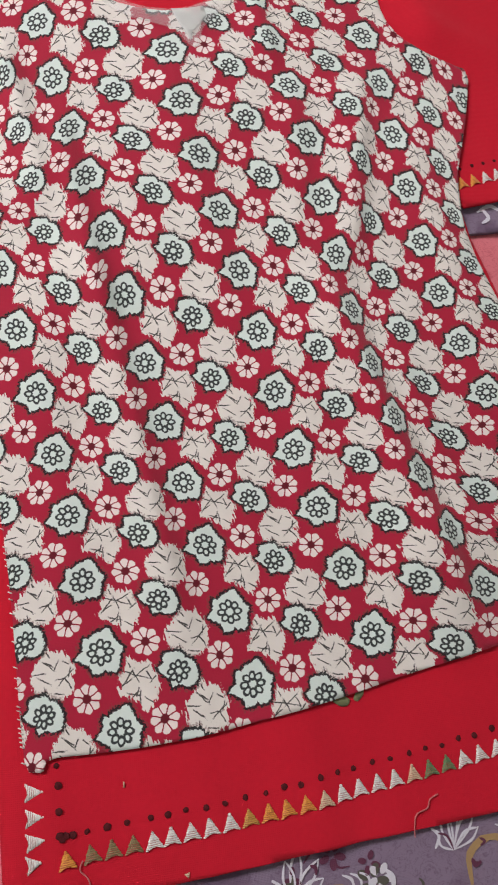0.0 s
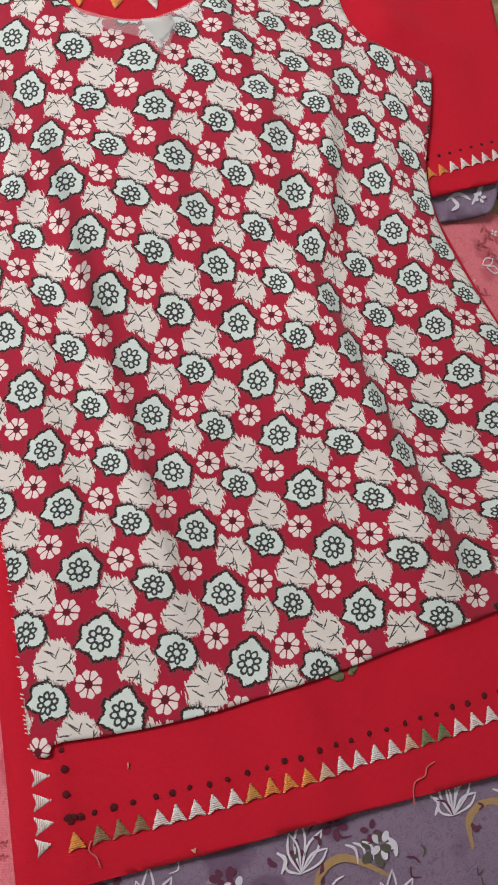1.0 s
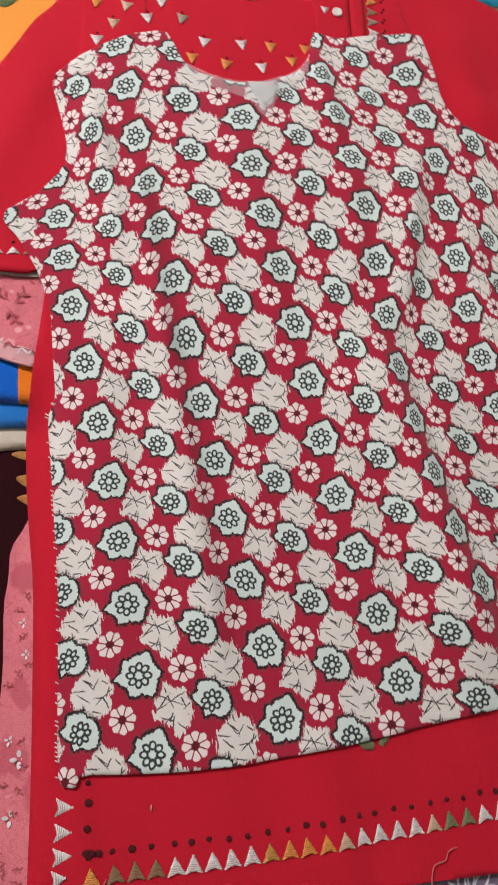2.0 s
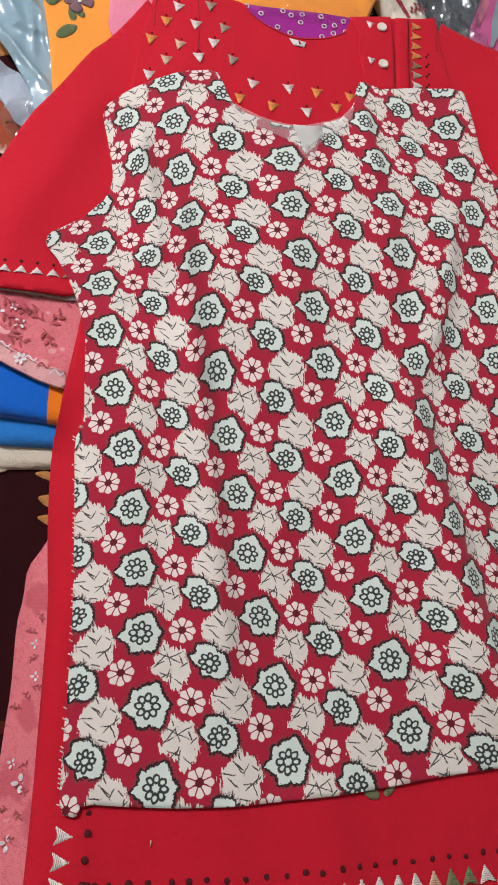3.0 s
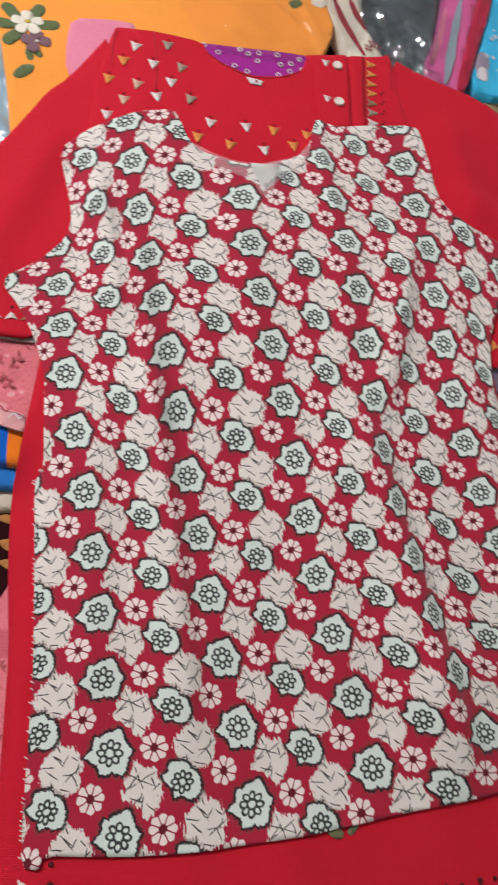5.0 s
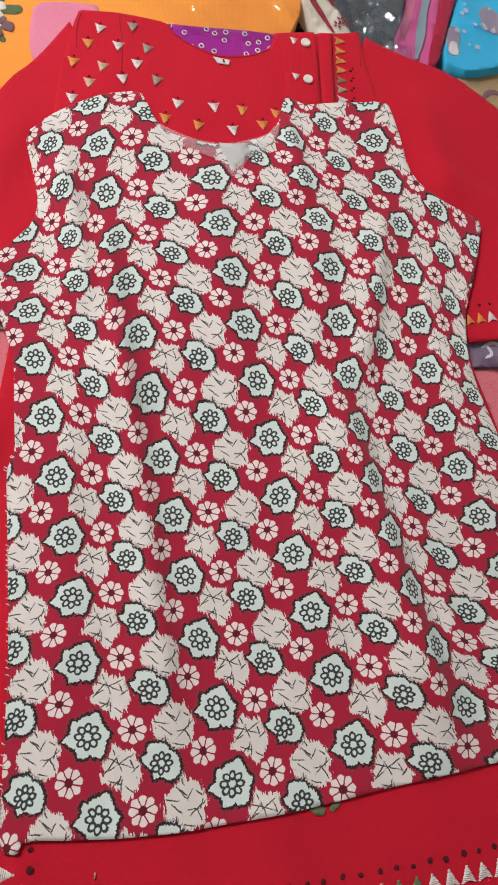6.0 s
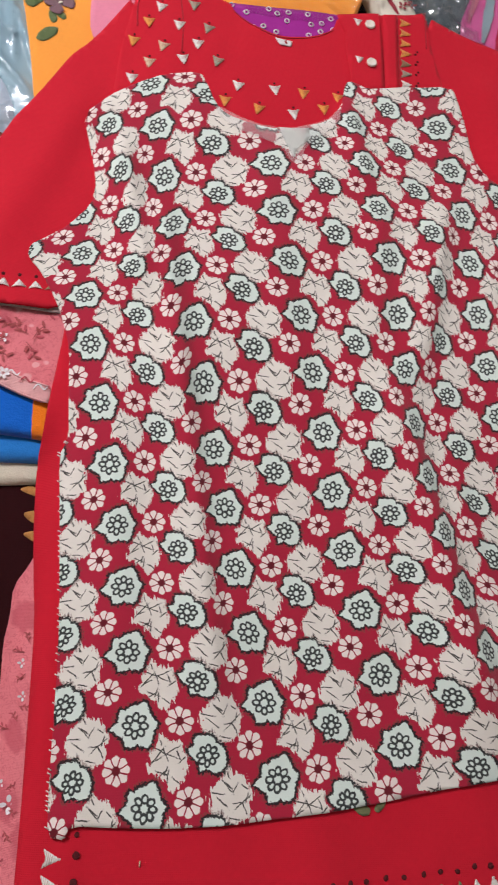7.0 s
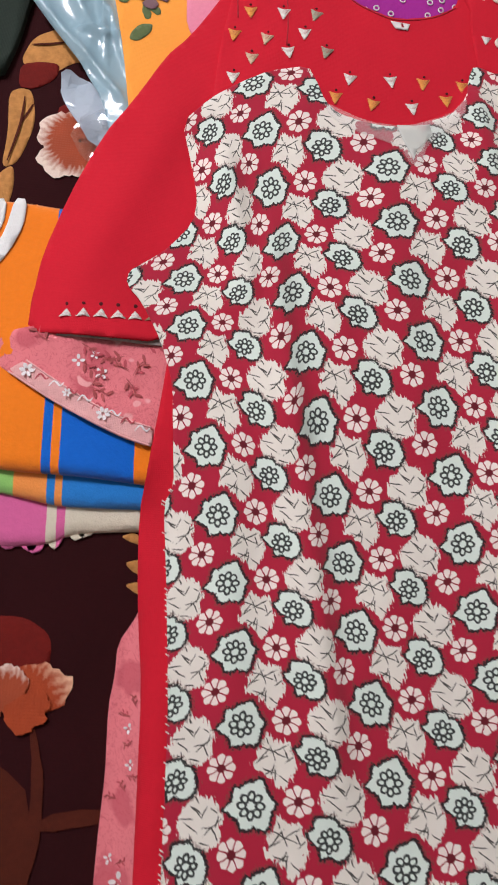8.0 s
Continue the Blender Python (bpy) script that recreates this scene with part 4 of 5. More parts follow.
# ---- towels ----
def striped_towel(name, stops, axis_tilt=0.07):
    """Terry towel with woven stripes across its length."""
    m = Mat(name, rough=0.95, sheen=0.4, spec=0.1)
    sep = m.tree.nodes.new("ShaderNodeSeparateXYZ")
    m.tree.links.new(m.coords.outputs["Object"], sep.inputs[0])
    x = Val(m.tree, sep.outputs[0]) + Val(m.tree, sep.outputs[1]) * axis_tilt + (m.noise(300.0) - 0.5) * 0.0012
    c = stops[0][1]
    for at, col in stops[1:]:
        c = m.mix((x * -1).below(-at, 0.0006), c, col)
    shade = m.mix(m.noise(220.0, 3.0), c, (0.0, 0.0, 0.0))
    m.colour(m.mix(0.14, c, shade))
    return m.bump(m.noise(600.0, 3.0) * 1.5 + m.noise(130.0, 3.0), 0.35, 0.0010)


ORANGE, BLUE, CREAM, PINK = (0.88, 0.215, 0.012), (0.004, 0.125, 0.58), (0.66, 0.60, 0.48), (0.66, 0.13, 0.33)
towel_top_mat = striped_towel("orange_blue_towelling", ((-1, ORANGE), (-0.331, BLUE), (-0.3235, ORANGE), (-0.3165, BLUE), (-0.2565, ORANGE)))
# the lower fold's colours are lightened for the light on its roll
LIT_ORANGE, LIT_BLUE = (0.84, 0.29, 0.07), (0.02, 0.20, 0.60)
towel_low_mat = striped_towel("lit_green_orange_blue_towelling", ((-1, (0.26, 0.56, 0.15)), (-0.354, LIT_ORANGE), (-0.327, LIT_BLUE), (-0.3205, LIT_ORANGE), (-0.3145, LIT_BLUE)))
towel_pale_mat = striped_towel("pink_cream_towelling", ((-1, PINK), (-0.327, CREAM), (-0.319, PINK), (-0.312, CREAM)))


def folded(outline, top, thick, seed, roll=0.008):
    """A folded towel layer with rolled edges: an upper side that rounds off to its rim."""
    pts = rounded(outline, 2)
    edges = list(zip(pts, pts[1:] + pts[:1]))

    def z(x, y):
        d = min((Vector((x, y)) - a.lerp(b, min(1, max(0, (Vector((x, y)) - a).dot(b - a) / max((b - a).length_squared, 1e-9))))).length for a, b in edges)
        q = min(1.0, d / roll)
        return top - thick * 0.55 * (1 - math.sqrt(max(0, 1 - (1 - q) ** 2))) + 0.001 * noise.noise((x * 30, y * 30, seed))
    return sheet(pts, z, 0.006, thick * 0.45)


towel = thing("towel", "folded orange and blue striped towel on the blanket", "towel", "folded towels")
part("upper_fold", folded([(-0.46, -0.014), (-0.363, -0.0255), (-0.30, -0.0245), (-0.20, -0.030), (-0.20, 0.20), (-0.353, 0.217), (-0.47, 0.212)], -0.0175, 0.011, 1.0), towel_top_mat, towel)
part("lower_fold", folded([(-0.46, -0.030), (-0.352, -0.0435), (-0.313, -0.0500), (-0.247, -0.0465), (-0.20, -0.047), (-0.20, 0.15), (-0.46, 0.15)], -0.0290, 0.009, 2.0), towel_low_mat, towel)
border = cloth_mat("white_towel_border", (0.76, 0.76, 0.76))
for pts in ([(-0.384, 0.2155), (-0.3735, 0.2155), (-0.373, 0.190), (-0.382, 0.163), (-0.394, 0.142), (-0.415, 0.122), (-0.420, 0.140), (-0.396, 0.163), (-0.388, 0.182)],
            [(-0.405, 0.212), (-0.391, 0.214), (-0.390, 0.190), (-0.399, 0.170), (-0.420, 0.150), (-0.425, 0.175)]):
    part("white_border", sheet(rounded(pts, 1), lambda x, y: -0.0155, 0.008, 0.001), border, towel)
pale_towel = thing("towel", "folded pink and cream towel under the orange one", "towel", "folded towels")
part("fold", folded([(-0.46, -0.075), (-0.359, -0.0855), (-0.322, -0.0810), (-0.300, -0.0700), (-0.25, -0.0640), (-0.20, -0.062), (-0.20, 0.12), (-0.46, 0.12)], -0.0375, 0.0085, 3.0), towel_pale_mat, pale_towel)

rng = random.Random(21)
for i in range(6):
    t = i / 5
    x, y = -0.352 + 0.062 * t + rng.uniform(-0.004, 0.004), -0.084 + 0.016 * step01(t, 0.4, 1.0)
    tuft = [(x - 0.008, y + 0.006), (x + 0.009, y + 0.007), (x + 0.006 + rng.uniform(0, 0.003), y - rng.uniform(0.0, 0.003)), (x + rng.uniform(-0.002, 0.002), y - rng.uniform(0.002, 0.006))]
    part("frayed_tuft", sheet(rounded(tuft, 1), lambda x, y: BED_Z + 0.0025, 0.004, 0.0015), towel_pale_mat, pale_towel)

# ---- cloths and packs beyond the neck ----
orange_cloth = cloth_mat("orange_printed_cotton", (0.88, 0.33, 0.05), dark=0.92)
orange_z = lambda x, y: -0.0135 + 0.0025 * noise.noise((x * 14, y * 14, 1.5))
pack = thing("fabric_pack", "bright orange printed fabric in a clear plastic sleeve", "fabric pack")
orange = part("fabric", sheet(rounded([(-0.293, 0.30), (-0.308, 0.38), (-0.325, 0.45), (-0.345, 0.52), (-0.36, 0.62), (-0.10, 0.72), (0.046, 0.70), (0.040, 0.60), (0.053, 0.555), (0.028, 0.49), (-0.05, 0.45), (-0.2, 0.30)], 1), orange_z, 0.012, 0.026), orange_cloth, pack)
film([(-0.10, 0.478), (-0.16, 0.58), (-0.14, 0.70), (0.10, 0.72), (0.075, 0.62), (0.092, 0.575), (0.075, 0.545), (0.04, 0.505), (-0.02, 0.478)], -0.0085, 0.003, 10.0, 2.0, clear_film, pack, label="clear wrinkled plastic film", step=0.004, smooth=True, creases=((-0.09, 0.56, 0.03, 0.50, 0.0035, 0.0035, 1.0), (-0.04, 0.585, 0.05, 0.52, 0.0035, 0.003, 1.0), (-0.10, 0.53, 0.0, 0.485, 0.003, 0.003, 1.0), (0.0, 0.60, 0.045, 0.51, 0.003, 0.0035, 1.0), (-0.085, 0.520, -0.045, 0.488, 0.004, 0.0022, 1.0), (-0.060, 0.530, 0.030, 0.500, 0.004, 0.0022, 1.0), (0.010, 0.560, 0.040, 0.500, 0.004, 0.002, 1.0), (-0.13, 0.60, -0.06, 0.56, 0.004, 0.0025, 1.0)))
green_ink, mauve_ink, yellow_ink, cream_ink = cloth_mat("green_leaf_print", (0.11, 0.15, 0.06)), cloth_mat("mauve_print", (0.20, 0.11, 0.13)), cloth_mat("yellow_print", (0.62, 0.45, 0.06)), cloth_mat("cream_print", (0.78, 0.74, 0.62))


def patch(points, z, mat, parent, name, lift=0.0015, rounds=2):
    return part(name, sheet(rounded(points, rounds), lambda x, y: z(x, y) + lift * 0.35, 0.006, 0.0002), mat, parent)


def petal(x, y, a, long, wide, mat, lift, name="printed_petal"):
    """One printed petal or leaf from its root, with a wavy rim."""
    c, d = math.cos(a), math.sin(a)
    pts = []
    for k in range(12):
        b = 2 * math.pi * k / 12
        u, v = long * (0.52 - 0.5 * math.cos(b)), wide * math.sin(b) * (0.7 - 0.35 * math.cos(b)) * (1 + 0.14 * math.cos(5 * b + x * 400))
        pts.append((x + u * c - v * d, y + u * d + v * c))
    patch(pts, orange_z, mat, orange, name, lift, 1)


def pansy(x, y, s):
    """A printed spray: dark leaves, a pale open flower with a yellow heart and a mauve pansy below it."""
    for a in (0.3, 1.2, 2.4, 3.3, 4.2):
        petal(x, y + 0.2 * s, a, 1.5 * s, 0.42 * s, green_ink, 0.0012 + 0.0002 * a, "printed_leaf")
    for i in range(5):
        petal(x + 0.05 * s, y + 0.35 * s, 0.5 + i * 1.257, 0.72 * s, 0.36 * s, cream_ink, 0.0030 + 0.0003 * i)
    petal(x - 0.1 * s, y + 0.35 * s, 0.4, 0.3 * s, 0.16 * s, yellow_ink, 0.0052, "printed_heart")
    for i in range(4):
        petal(x + 0.55 * s, y - 0.65 * s, 0.2 + i * 1.45, 0.66 * s, 0.40 * s, mauve_ink, 0.0032 + 0.0003 * i)
    petal(x + 0.5 * s, y - 0.72 * s, 0.6, 0.2 * s, 0.10 * s, cream_ink, 0.0052, "printed_heart")
    for a in (5.0, 5.6):
        petal(x + 0.2 * s, y - 0.9 * s, a, 0.9 * s, 0.22 * s, green_ink, 0.0014, "printed_leaf")


pansy(-0.300, 0.462, 0.024)
patch([(-0.305, 0.395), (-0.296, 0.394), (-0.285, 0.405), (-0.284, 0.415), (-0.296, 0.413), (-0.303, 0.404)], orange_z, green_ink, orange, "printed_leaf")
patch([(-0.253, 0.452), (-0.249, 0.455), (-0.250, 0.462), (-0.254, 0.461)], orange_z, green_ink, orange, "printed_leaf")
patch([(-0.001, 0.574), (0.012, 0.585), (0.008, 0.593), (-0.008, 0.585)], orange_z, green_ink, orange, "printed_leaf")
patch([(0.02, 0.590), (0.036, 0.586), (0.045, 0.598), (0.030, 0.610)], orange_z, cream_ink, orange, "printed_petal")
pansy(-0.20, 0.585, 0.026)

rose_cloth = cloth_mat("rose_pink_cotton", (0.78, 0.25, 0.36))
patch_z = lambda z0, amp=0.001, seed=1.0: (lambda x, y: z0 + amp * noise.noise((x * 20, y * 20, seed)))
rose = part("folded_cloth", sheet(rounded([(-0.253, 0.484), (-0.213, 0.494), (-0.18, 0.494), (-0.18, 0.40), (-0.235, 0.39), (-0.252, 0.415), (-0.255, 0.45)], 1), patch_z(-0.0085), 0.008, 0.003), rose_cloth)
tagged(rose, "plain rose pink cotton cloth, folded, beside the red collar", "cloth")
bandhani_mat = cloth_mat("purple_tie_dyed_cotton", (0.34, 0.014, 0.27))
bandhani_z = patch_z(-0.0085, 0.001, 5.0)
bandhani = part("tie_dyed_cloth", sheet(rounded([(-0.118, 0.485), (-0.06, 0.492), (-0.01, 0.497), (0.030, 0.500), (0.04, 0.44), (-0.05, 0.42), (-0.13, 0.44)], 1), bandhani_z, 0.008, 0.003), bandhani_mat)
tagged(bandhani, "purple tie-dyed cloth with small white rings, inside the neckline", "cloth")
for i in sorted(random.Random(3).sample(range(30), 18)):
    x, y = -0.105 + 0.0125 * (i % 10) + random.uniform(-0.003, 0.003), 0.456 + 0.0135 * (i // 10) + 0.006 * (i % 2) + random.uniform(-0.002, 0.002)
    ring = [(x + 0.0026 * math.cos(a), y + 0.0029 * math.sin(a), bandhani_z(x, y) + 0.0008) for a in (2 * math.pi * k / 9 for k in range(10))]
    part("dyed_ring", tube(ring, 0.0007, 5), pale_print, bandhani)

# wrapped cloths in a row: striped, slate, magenta, blue
sp = thing("fabric_pack", "white cloth with dark red bands in clear plastic", "fabric pack")
spz = patch_z(-0.0145, 0.003, 2.0)
sfab = part("fabric", sheet(rounded([(0.050, 0.70), (0.041, 0.600), (0.056, 0.556), (0.080, 0.50), (0.125, 0.50), (0.105, 0.545), (0.085, 0.585), (0.098, 0.70)], 1), spz, 0.008, 0.024), cream_ink, sp)
maroon_ink = cloth_mat("maroon_band_print", (0.34, 0.03, 0.05))
for pts in (((0.050, 0.610), (0.064, 0.575), (0.090, 0.525)), ((0.072, 0.612), (0.080, 0.590), (0.092, 0.567))):
    stroke(pts, 0.0042, spz, maroon_ink, sfab, "printed_band")
for x, y in ((0.100, 0.546), (0.095, 0.538), (0.106, 0.541)):
    blossom(x, y, spz(x, y) + 0.0015, 0.006, maroon_ink, sfab, 4, x * 90)
film([(0.03, 0.70), (0.035, 0.59), (0.055, 0.54), (0.09, 0.505), (0.13, 0.515), (0.115, 0.56), (0.11, 0.70)], -0.0095, 0.005, 16.0, 5.0, clear_film, sp, label="clear wrinkled plastic film")
bag = thing("fabric_pack", "dark slate cloth in a crumpled clear plastic bag", "fabric pack")
slate_cloth = cloth_mat("slate_cotton", (0.10, 0.13, 0.15), dark=0.5, scale=26.0)
part("fabric", sheet(rounded([(0.085, 0.70), (0.086, 0.590), (0.11, 0.54), (0.13, 0.49), (0.19, 0.48), (0.178, 0.54), (0.205, 0.70)], 1), patch_z(-0.022, 0.004, 3.0), 0.01, 0.02), slate_cloth, bag)
film([(0.075, 0.70), (0.082, 0.59), (0.105, 0.535), (0.13, 0.485), (0.195, 0.475), (0.180, 0.545), (0.21, 0.70)], -0.0155, 0.011, 20.0, 7.0, shiny_film, bag, label="crumpled clear plastic film with bright creases", step=0.004, smooth=True, creases=((0.10, 0.62, 0.15, 0.50, 0.006, 0.003, 1.0), (0.16, 0.60, 0.12, 0.53, 0.006, 0.003, 1.0), (0.09, 0.58, 0.16, 0.56, 0.005, 0.003, 1.0), (0.175, 0.61, 0.165, 0.51, 0.006, 0.003, 1.0), (0.13, 0.60, 0.18, 0.54, 0.005, 0.003, 1.0), (0.12, 0.565, 0.175, 0.505, 0.007, 0.0025, 1.0), (0.145, 0.57, 0.150, 0.495, 0.007, 0.0025, 1.0), (0.105, 0.545, 0.165, 0.525, 0.006, 0.0022, 1.0), (0.165, 0.56, 0.18, 0.49, 0.006, 0.0022, 1.0)))
mag = thing("fabric_pack", "magenta pink cloth in a clear plastic sleeve", "fabric pack")
magenta_cloth = cloth_mat("magenta_cotton", (0.74, 0.14, 0.38))
mz = patch_z(-0.020, 0.002, 4.0)
mfab = part("fabric", sheet(rounded([(0.205, 0.70), (0.200, 0.62), (0.165, 0.52), (0.18, 0.47), (0.235, 0.47), (0.217, 0.52), (0.235, 0.60), (0.262, 0.70)], 1), mz, 0.01, 0.022), magenta_cloth, mag)
stroke(((0.228, 0.66), (0.215, 0.60), (0.205, 0.55), (0.196, 0.51)), 0.006, lambda x, y: mz(x, y) + 0.001, cloth_mat("grey_blue_band", (0.30, 0.40, 0.45)), mfab, "printed_band")
stroke(((0.206, 0.64), (0.195, 0.59), (0.180, 0.54)), 0.004, mz, rose_cloth, mfab, "printed_band")
film([(0.19, 0.70), (0.188, 0.61), (0.158, 0.52), (0.18, 0.465), (0.24, 0.465), (0.225, 0.52), (0.27, 0.70)], -0.0145, 0.006, 15.0, 8.0, clear_film, mag, label="clear wrinkled plastic film")
red_strip = part("cloth_strip", sheet(rounded([(0.263, 0.70), (0.246, 0.64), (0.236, 0.60), (0.210, 0.505), (0.222, 0.50), (0.248, 0.59), (0.264, 0.637), (0.28, 0.70)], 1), patch_z(-0.0145, 0.001), 0.008, 0.028), cloth_mat("crimson_cotton", (0.50, 0.015, 0.06)))
tagged(red_strip, "narrow crimson cloth edge between two wrapped packs", "cloth")
blue = thing("fabric_pack", "sky blue fabric with white dots in clear plastic", "fabric pack")
blue_cloth = cloth_mat("sky_blue_cotton", (0.05, 0.58, 0.92))
bz = patch_z(-0.0185, 0.002, 6.0)
bfab = part("fabric", sheet(rounded([(0.262, 0.70), (0.262, 0.62), (0.228, 0.512), (0.27, 0.505), (0.335, 0.533), (0.42, 0.55), (0.45, 0.70)], 1), bz, 0.01, 0.024), blue_cloth, blue)
for i in range(34):
    x, y = random.uniform(0.25, 0.40), random.uniform(0.53, 0.68)
    blossom(x, y, bz(x, y) + 0.0015, random.choice((0.0022, 0.0032, 0.0040)), pale_print, bfab, 7, 0, "white_dot")
lilac = cloth_mat("lilac_grey_print", (0.42, 0.36, 0.46))
for pts in (((0.288, 0.602), (0.305, 0.575), (0.325, 0.58), (0.322, 0.615), (0.300, 0.625)), ((0.238, 0.545), (0.252, 0.530), (0.262, 0.560), (0.254, 0.578), (0.244, 0.570))):
    patch(pts, bz, lilac, bfab, "printed_cloud")
patch([(0.240, 0.530), (0.256, 0.527), (0.258, 0.548), (0.246, 0.552)], bz, pale_print, bfab, "printed_cloud", 0.0024)
film([(0.255, 0.70), (0.255, 0.62), (0.222, 0.510), (0.27, 0.500), (0.345, 0.528), (0.44, 0.545), (0.45, 0.70)], -0.0135, 0.004, 12.0, 9.0, clear_film, blue, label="clear wrinkled plastic film")

# gold cloth beside the sleeve
gold_cloth = printed_floral("gold_printed_cotton", (0.42, 0.29, 0.14), (0.16, 0.10, 0.04), (0.56, 0.44, 0.28), 22.0)
gold_z = lambda x, y: -0.030 + 0.004 * noise.noise((x * 12, y * 12, 2.0))
gold = part("gold_cloth", sheet(rounded([(0.255, 0.145), (0.30, 0.16), (0.31, 0.25), (0.26, 0.40), (0.24, 0.50), (0.33, 0.545), (0.45, 0.53), (0.50, 0.30), (0.48, 0.0), (0.40, -0.10), (0.34, -0.06), (0.31, 0.05), (0.296, 0.085)], 1), gold_z, 0.012, 0.014), gold_cloth)
tagged(gold, "beige and gold printed cloth, crumpled beside the red sleeve", "cloth")
for pts, mat in ((((0.315, 0.235), (0.33, 0.25), (0.335, 0.28)), cream_ink), (((0.29, 0.155), (0.305, 0.135), (0.325, 0.14)), maroon_ink), (((0.30, 0.11), (0.32, 0.10), (0.34, 0.12)), mauve_ink), (((0.285, 0.47), (0.30, 0.49), (0.33, 0.485)), mauve_ink)):
    stroke(pts, 0.004, gold_z, mat, gold)

# crumpled grey bag at the sleeve's shoulder
grey_bag = thing("plastic_bag", "crumpled grey translucent plastic bag beside the sleeve", "bag")
film([(-0.41, 0.445), (-0.385, 0.485), (-0.365, 0.53), (-0.315, 0.52), (-0.308, 0.43), (-0.293, 0.371), (-0.286, 0.345), (-0.29, 0.31), (-0.312, 0.297), (-0.322, 0.330), (-0.348, 0.370), (-0.376, 0.405)], -0.026, 0.008, 9.0, 1.0, grey_film, grey_bag, "upper_film", step=0.004, smooth=True, creases=((-0.40, 0.44, -0.30, 0.33, 0.006, 0.004, 1.0), (-0.345, 0.50, -0.325, 0.38, 0.006, 0.003, 1.0), (-0.375, 0.47, -0.335, 0.40, 0.005, 0.004, 2.0), (-0.36, 0.41, -0.30, 0.40, 0.004, 0.003, 1.0), (-0.33, 0.44, -0.30, 0.36, 0.006, 0.003, 1.0)))
film([(-0.368, 0.370), (-0.365, 0.343), (-0.350, 0.320), (-0.329, 0.290), (-0.300, 0.290), (-0.297, 0.330), (-0.321, 0.346), (-0.346, 0.366)], -0.037, 0.008, 18.0, 3.0, film_mat("pale_film", (0.9, 0.92, 0.95), 0.15, 0.7, 0.12, (0.54, 0.64, 0.76)), grey_bag, "lower_film", step=0.009)
film([(-0.352, 0.302), (-0.325, 0.330), (-0.298, 0.335), (-0.292, 0.315), (-0.315, 0.275), (-0.335, 0.270)], -0.032, 0.009, 22.0, 6.0, shiny_film, grey_bag, "clear_corner", step=0.007)
dark_cloth = part("dark_cloth", sheet(rounded([(-0.50, 0.36), (-0.425, 0.355), (-0.414, 0.40), (-0.408, 0.46), (-0.38, 0.52), (-0.40, 0.70), (-0.60, 0.70)], 1), patch_z(-0.036, 0.003), 0.012, 0.010), cloth_mat("black_green_cloth", (0.012, 0.022, 0.016)))
tagged(dark_cloth, "blackish green cloth on the blanket beside the plastic bag", "cloth")

# ---- flowers printed on the blanket ----
def petal_print(name, inner, outer, reach):
    """Printed petals that pale in streaks towards their tips, by the place on the petal."""
    m = Mat(name, rough=0.75, sheen=0.2, spec=0.2)
    sep = m.tree.nodes.new("ShaderNodeSeparateXYZ")
    m.tree.links.new(m.coords.outputs["Object"], sep.inputs[0])
    x, y = Val(m.tree, sep.outputs[0]), Val(m.tree, sep.outputs[1])
    r, a = (x * x + y * y).sqrt(), y.op("ARCTAN2", x)
    streak = (a * 37 + m.noise(45.0, 4.0) * 26).cos() * 0.16 + (m.noise(140.0, 3.0) - 0.5) * 0.9
    f = ((r / reach - 0.88) * 2.6 + streak).op("ADD", 0.0, clamp=True)
    m.colour(m.mix(f, m.mix(m.noise(40.0), tuple(c * 0.6 for c in inner), inner), outer))
    return m.bump(m.weave(400.0), 0.3, 0.001)


ember_petal = petal_print("ember_white_petal", (0.42, 0.06, 0.015), (0.72, 0.42, 0.28), 0.044)
rust_petal = petal_print("rust_white_petal", (0.40, 0.07, 0.025), (0.74, 0.60, 0.52), 0.032)
gold_petal = petal_print("gold_white_petal", (0.50, 0.25, 0.04), (0.74, 0.66, 0.46), 0.026)
peach_leaf = cloth_mat("peach_leaf_print", (0.66, 0.30, 0.09), dark=0.28, scale=55.0, sheen=0.0)
rust_ink = cloth_mat("rust_print", (0.17, 0.009, 0.006), dark=0.45, scale=40.0, sheen=0.0)
stem_ink = cloth_mat("brown_stem_print", (0.085, 0.013, 0.005), dark=0.5, scale=40.0, sheen=0.0)


def bloom(x, y, reach, angles, mat, wide=0.55, lift=0.0):
    """Ruffled petals printed round one heart."""
    for n, (a, l) in enumerate(angles):
        bm = bmesh.new()
        ring, c, s = [], math.cos(radians(a)), math.sin(radians(a))
        for k in range(28):
            b = 2 * math.pi * k / 28
            ruff = 1 + 0.07 * math.cos(6 * b + n) + 0.04 * math.cos(11 * b)
            u, v = reach * l * (0.55 + 0.5 * math.cos(b) * ruff), reach * wide * 0.62 * math.sin(b) * ruff * (0.55 + 0.45 * math.cos(b * 0.5) ** 2)
            ring.append(bm.verts.new((u * c - v * s, u * s + v * c, 0)))
        bm.faces.new(ring)
        bmesh.ops.recalc_face_normals(bm, faces=bm.faces[:])
        if bm.faces[:][0].normal.z < 0:
            bmesh.ops.reverse_faces(bm, faces=bm.faces[:])
        ob = part("printed_petal", bm, mat, blanket)
        ob.location = (x, y, BED_Z + 0.0010 + lift + 0.0002 * n)


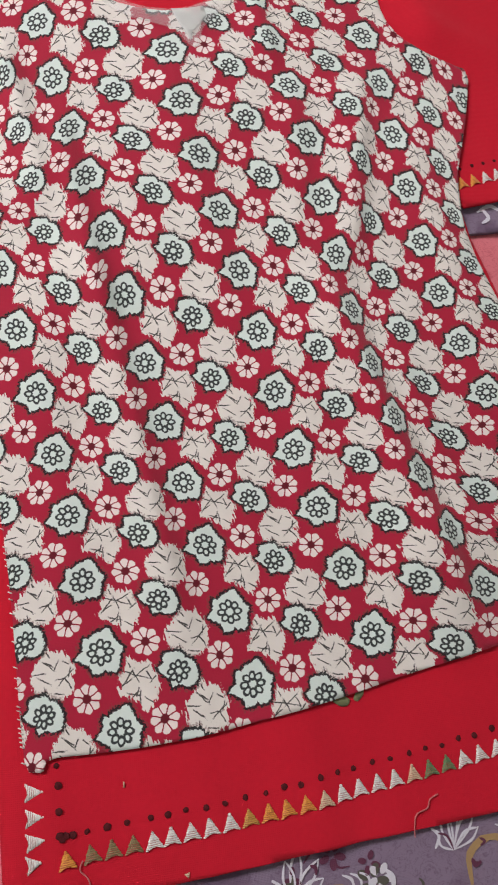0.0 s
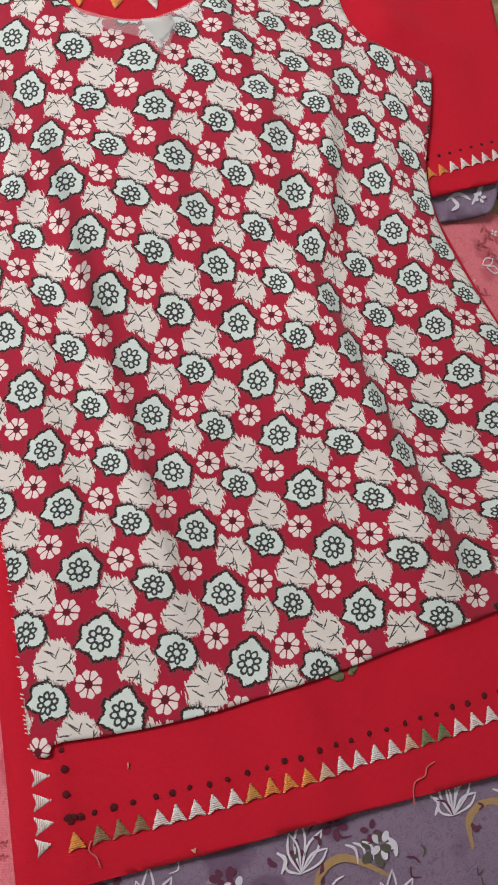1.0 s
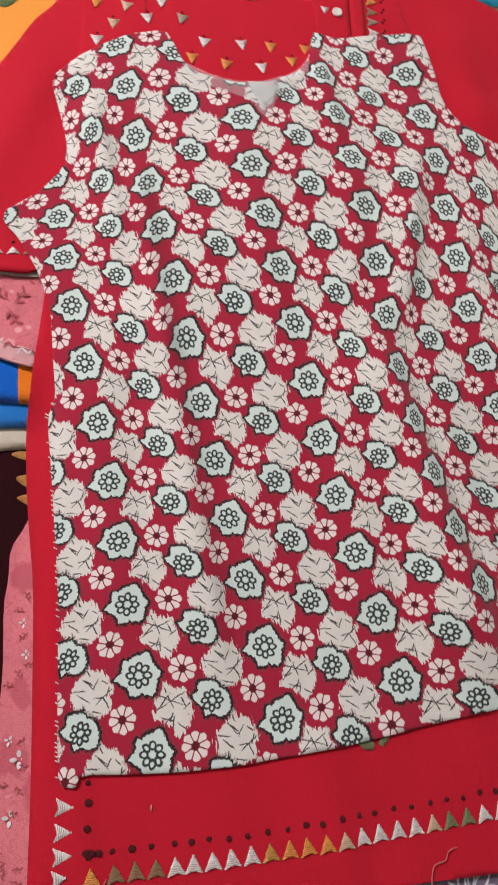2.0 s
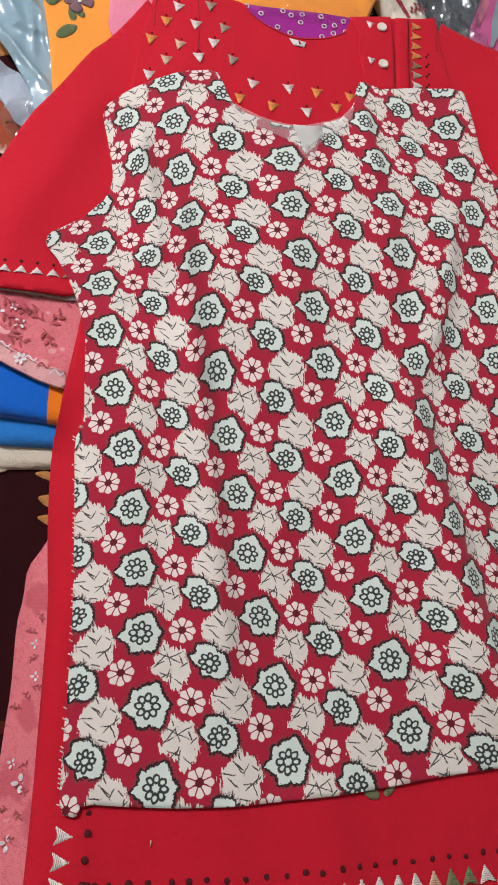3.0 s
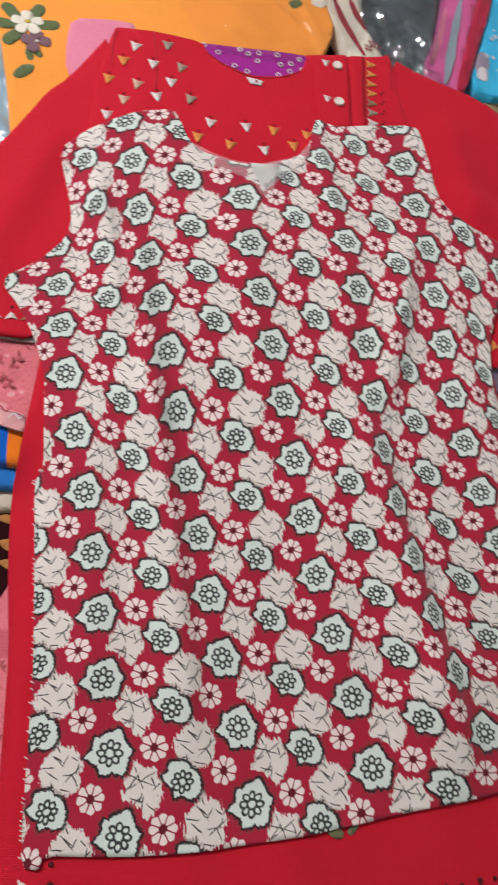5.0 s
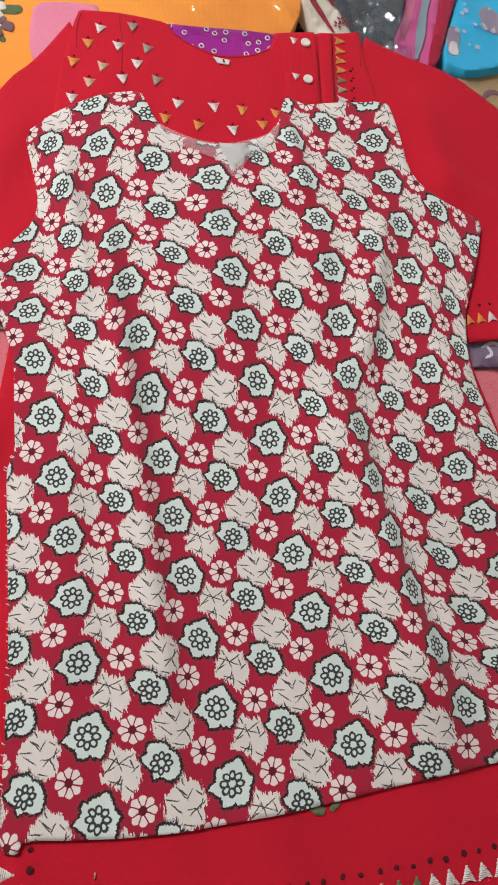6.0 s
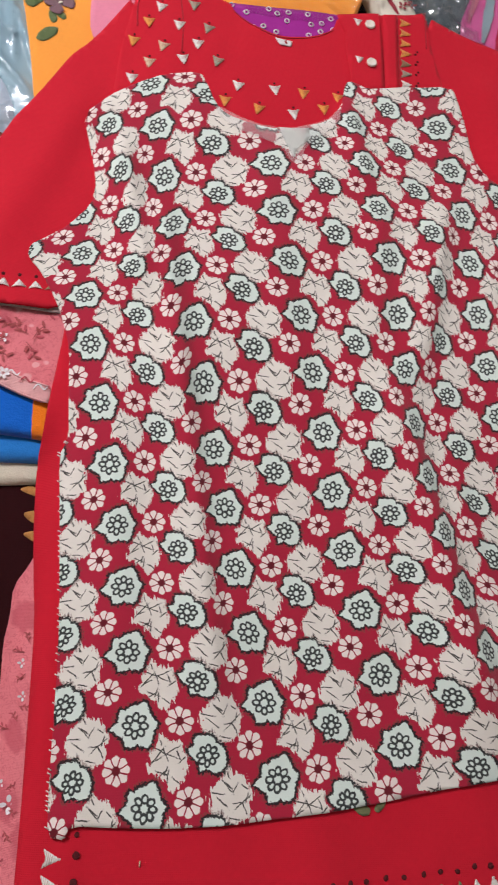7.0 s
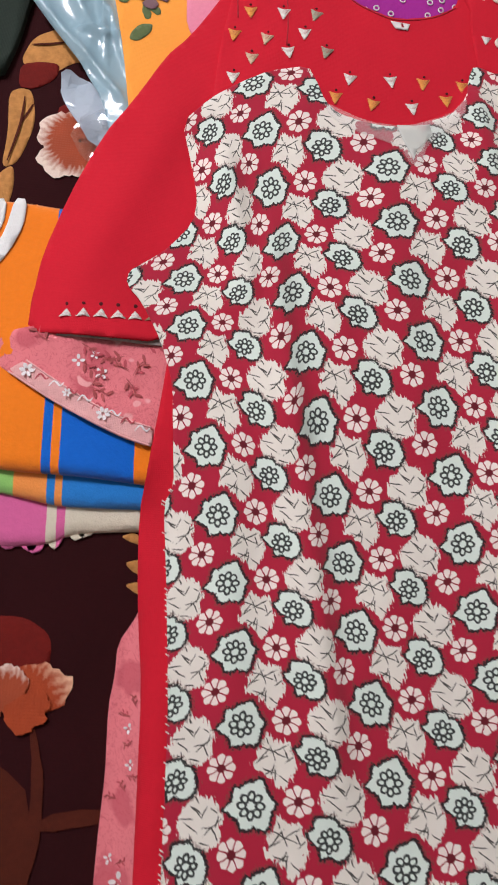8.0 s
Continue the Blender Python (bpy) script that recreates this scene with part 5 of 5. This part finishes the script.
patch([(-0.375, -0.185), (-0.362, -0.140), (-0.330, -0.138), (-0.306, -0.152), (-0.306, -0.185), (-0.330, -0.19)], part_z, rust_ink, blanket, "printed_petal", 0.0014)
bloom(-0.332, -0.214, 0.046, ((62, 0.92), (36, 1.12), (48, 1.05)), ember_petal, 0.62)
bloom(-0.336, -0.213, 0.036, ((168, 1.05), (146, 1.08), (124, 1.05), (106, 0.98), (88, 1.02), (72, 0.92)), rust_petal, 0.50, 0.0009)
bloom(-0.336, -0.208, 0.034, ((-32, 0.75), (-8, 0.95), (12, 1.0)), ember_petal, 0.50, 0.0024)
bloom(-0.342, 0.300, 0.042, ((20, 0.6), (160, 0.95), (125, 0.7), (195, 0.8), (232, 1.05), (268, 0.85), (300, 0.95), (85, 0.75)), rust_petal, 0.95)
patch([(-0.372, 0.335), (-0.345, 0.345), (-0.31, 0.33), (-0.31, 0.30), (-0.35, 0.30)], part_z, rust_ink, blanket, "printed_petal", 0.0014)
bloom(-0.263, -0.378, 0.030, ((100, 1.15), (45, 0.9), (150, 1.0), (200, 0.9), (0, 0.8)), gold_petal, 0.9)
bloom(-0.292, -0.395, 0.026, ((90, 1.0), (150, 0.9), (30, 0.9)), gold_petal, 0.9)
for pts in ([(-0.411, 0.381), (-0.402, 0.412), (-0.376, 0.427), (-0.352, 0.418), (-0.346, 0.392), (-0.362, 0.386), (-0.375, 0.374), (-0.392, 0.371)],
            [(-0.416, 0.345), (-0.406, 0.352), (-0.394, 0.350), (-0.386, 0.315), (-0.396, 0.270), (-0.411, 0.262), (-0.410, 0.300)],
            [(-0.400, 0.268), (-0.412, 0.258), (-0.425, 0.215), (-0.412, 0.20), (-0.400, 0.215), (-0.396, 0.245)],
            [(-0.263, -0.069), (-0.250, -0.064), (-0.240, -0.075), (-0.250, -0.074)], [(-0.257, -0.090), (-0.243, -0.086), (-0.235, -0.100), (-0.248, -0.098)],
            [(-0.255, -0.108), (-0.243, -0.104), (-0.236, -0.116), (-0.245, -0.114)]):
    patch(pts, part_z, peach_leaf, blanket, "printed_leaf", 0.0014)
patch([(-0.410, 0.378), (-0.392, 0.384), (-0.372, 0.384), (-0.374, 0.366), (-0.392, 0.352), (-0.408, 0.352)], part_z, rust_ink, blanket, "printed_petal", 0.0022)
for pts, wide in ((((-0.312, -0.222), (-0.303, -0.26), (-0.302, -0.31), (-0.312, -0.36)), 0.005), (((-0.302, -0.290), (-0.275, -0.283), (-0.238, -0.278)), 0.006), (((-0.345, -0.25), (-0.322, -0.27), (-0.314, -0.32), (-0.34, -0.39)), 0.012)):
    stroke(pts, wide, part_z, stem_ink, blanket, "printed_stem")
for pts in (((-0.402, 0.402), (-0.385, 0.405), (-0.362, 0.412)), ((-0.400, 0.342), (-0.400, 0.31), (-0.406, 0.27)), ((-0.400, 0.312), (-0.391, 0.335))):
    stroke(pts, 0.0012, lambda x, y: part_z(x, y) + 0.0006, stem_ink, blanket, "printed_vein")
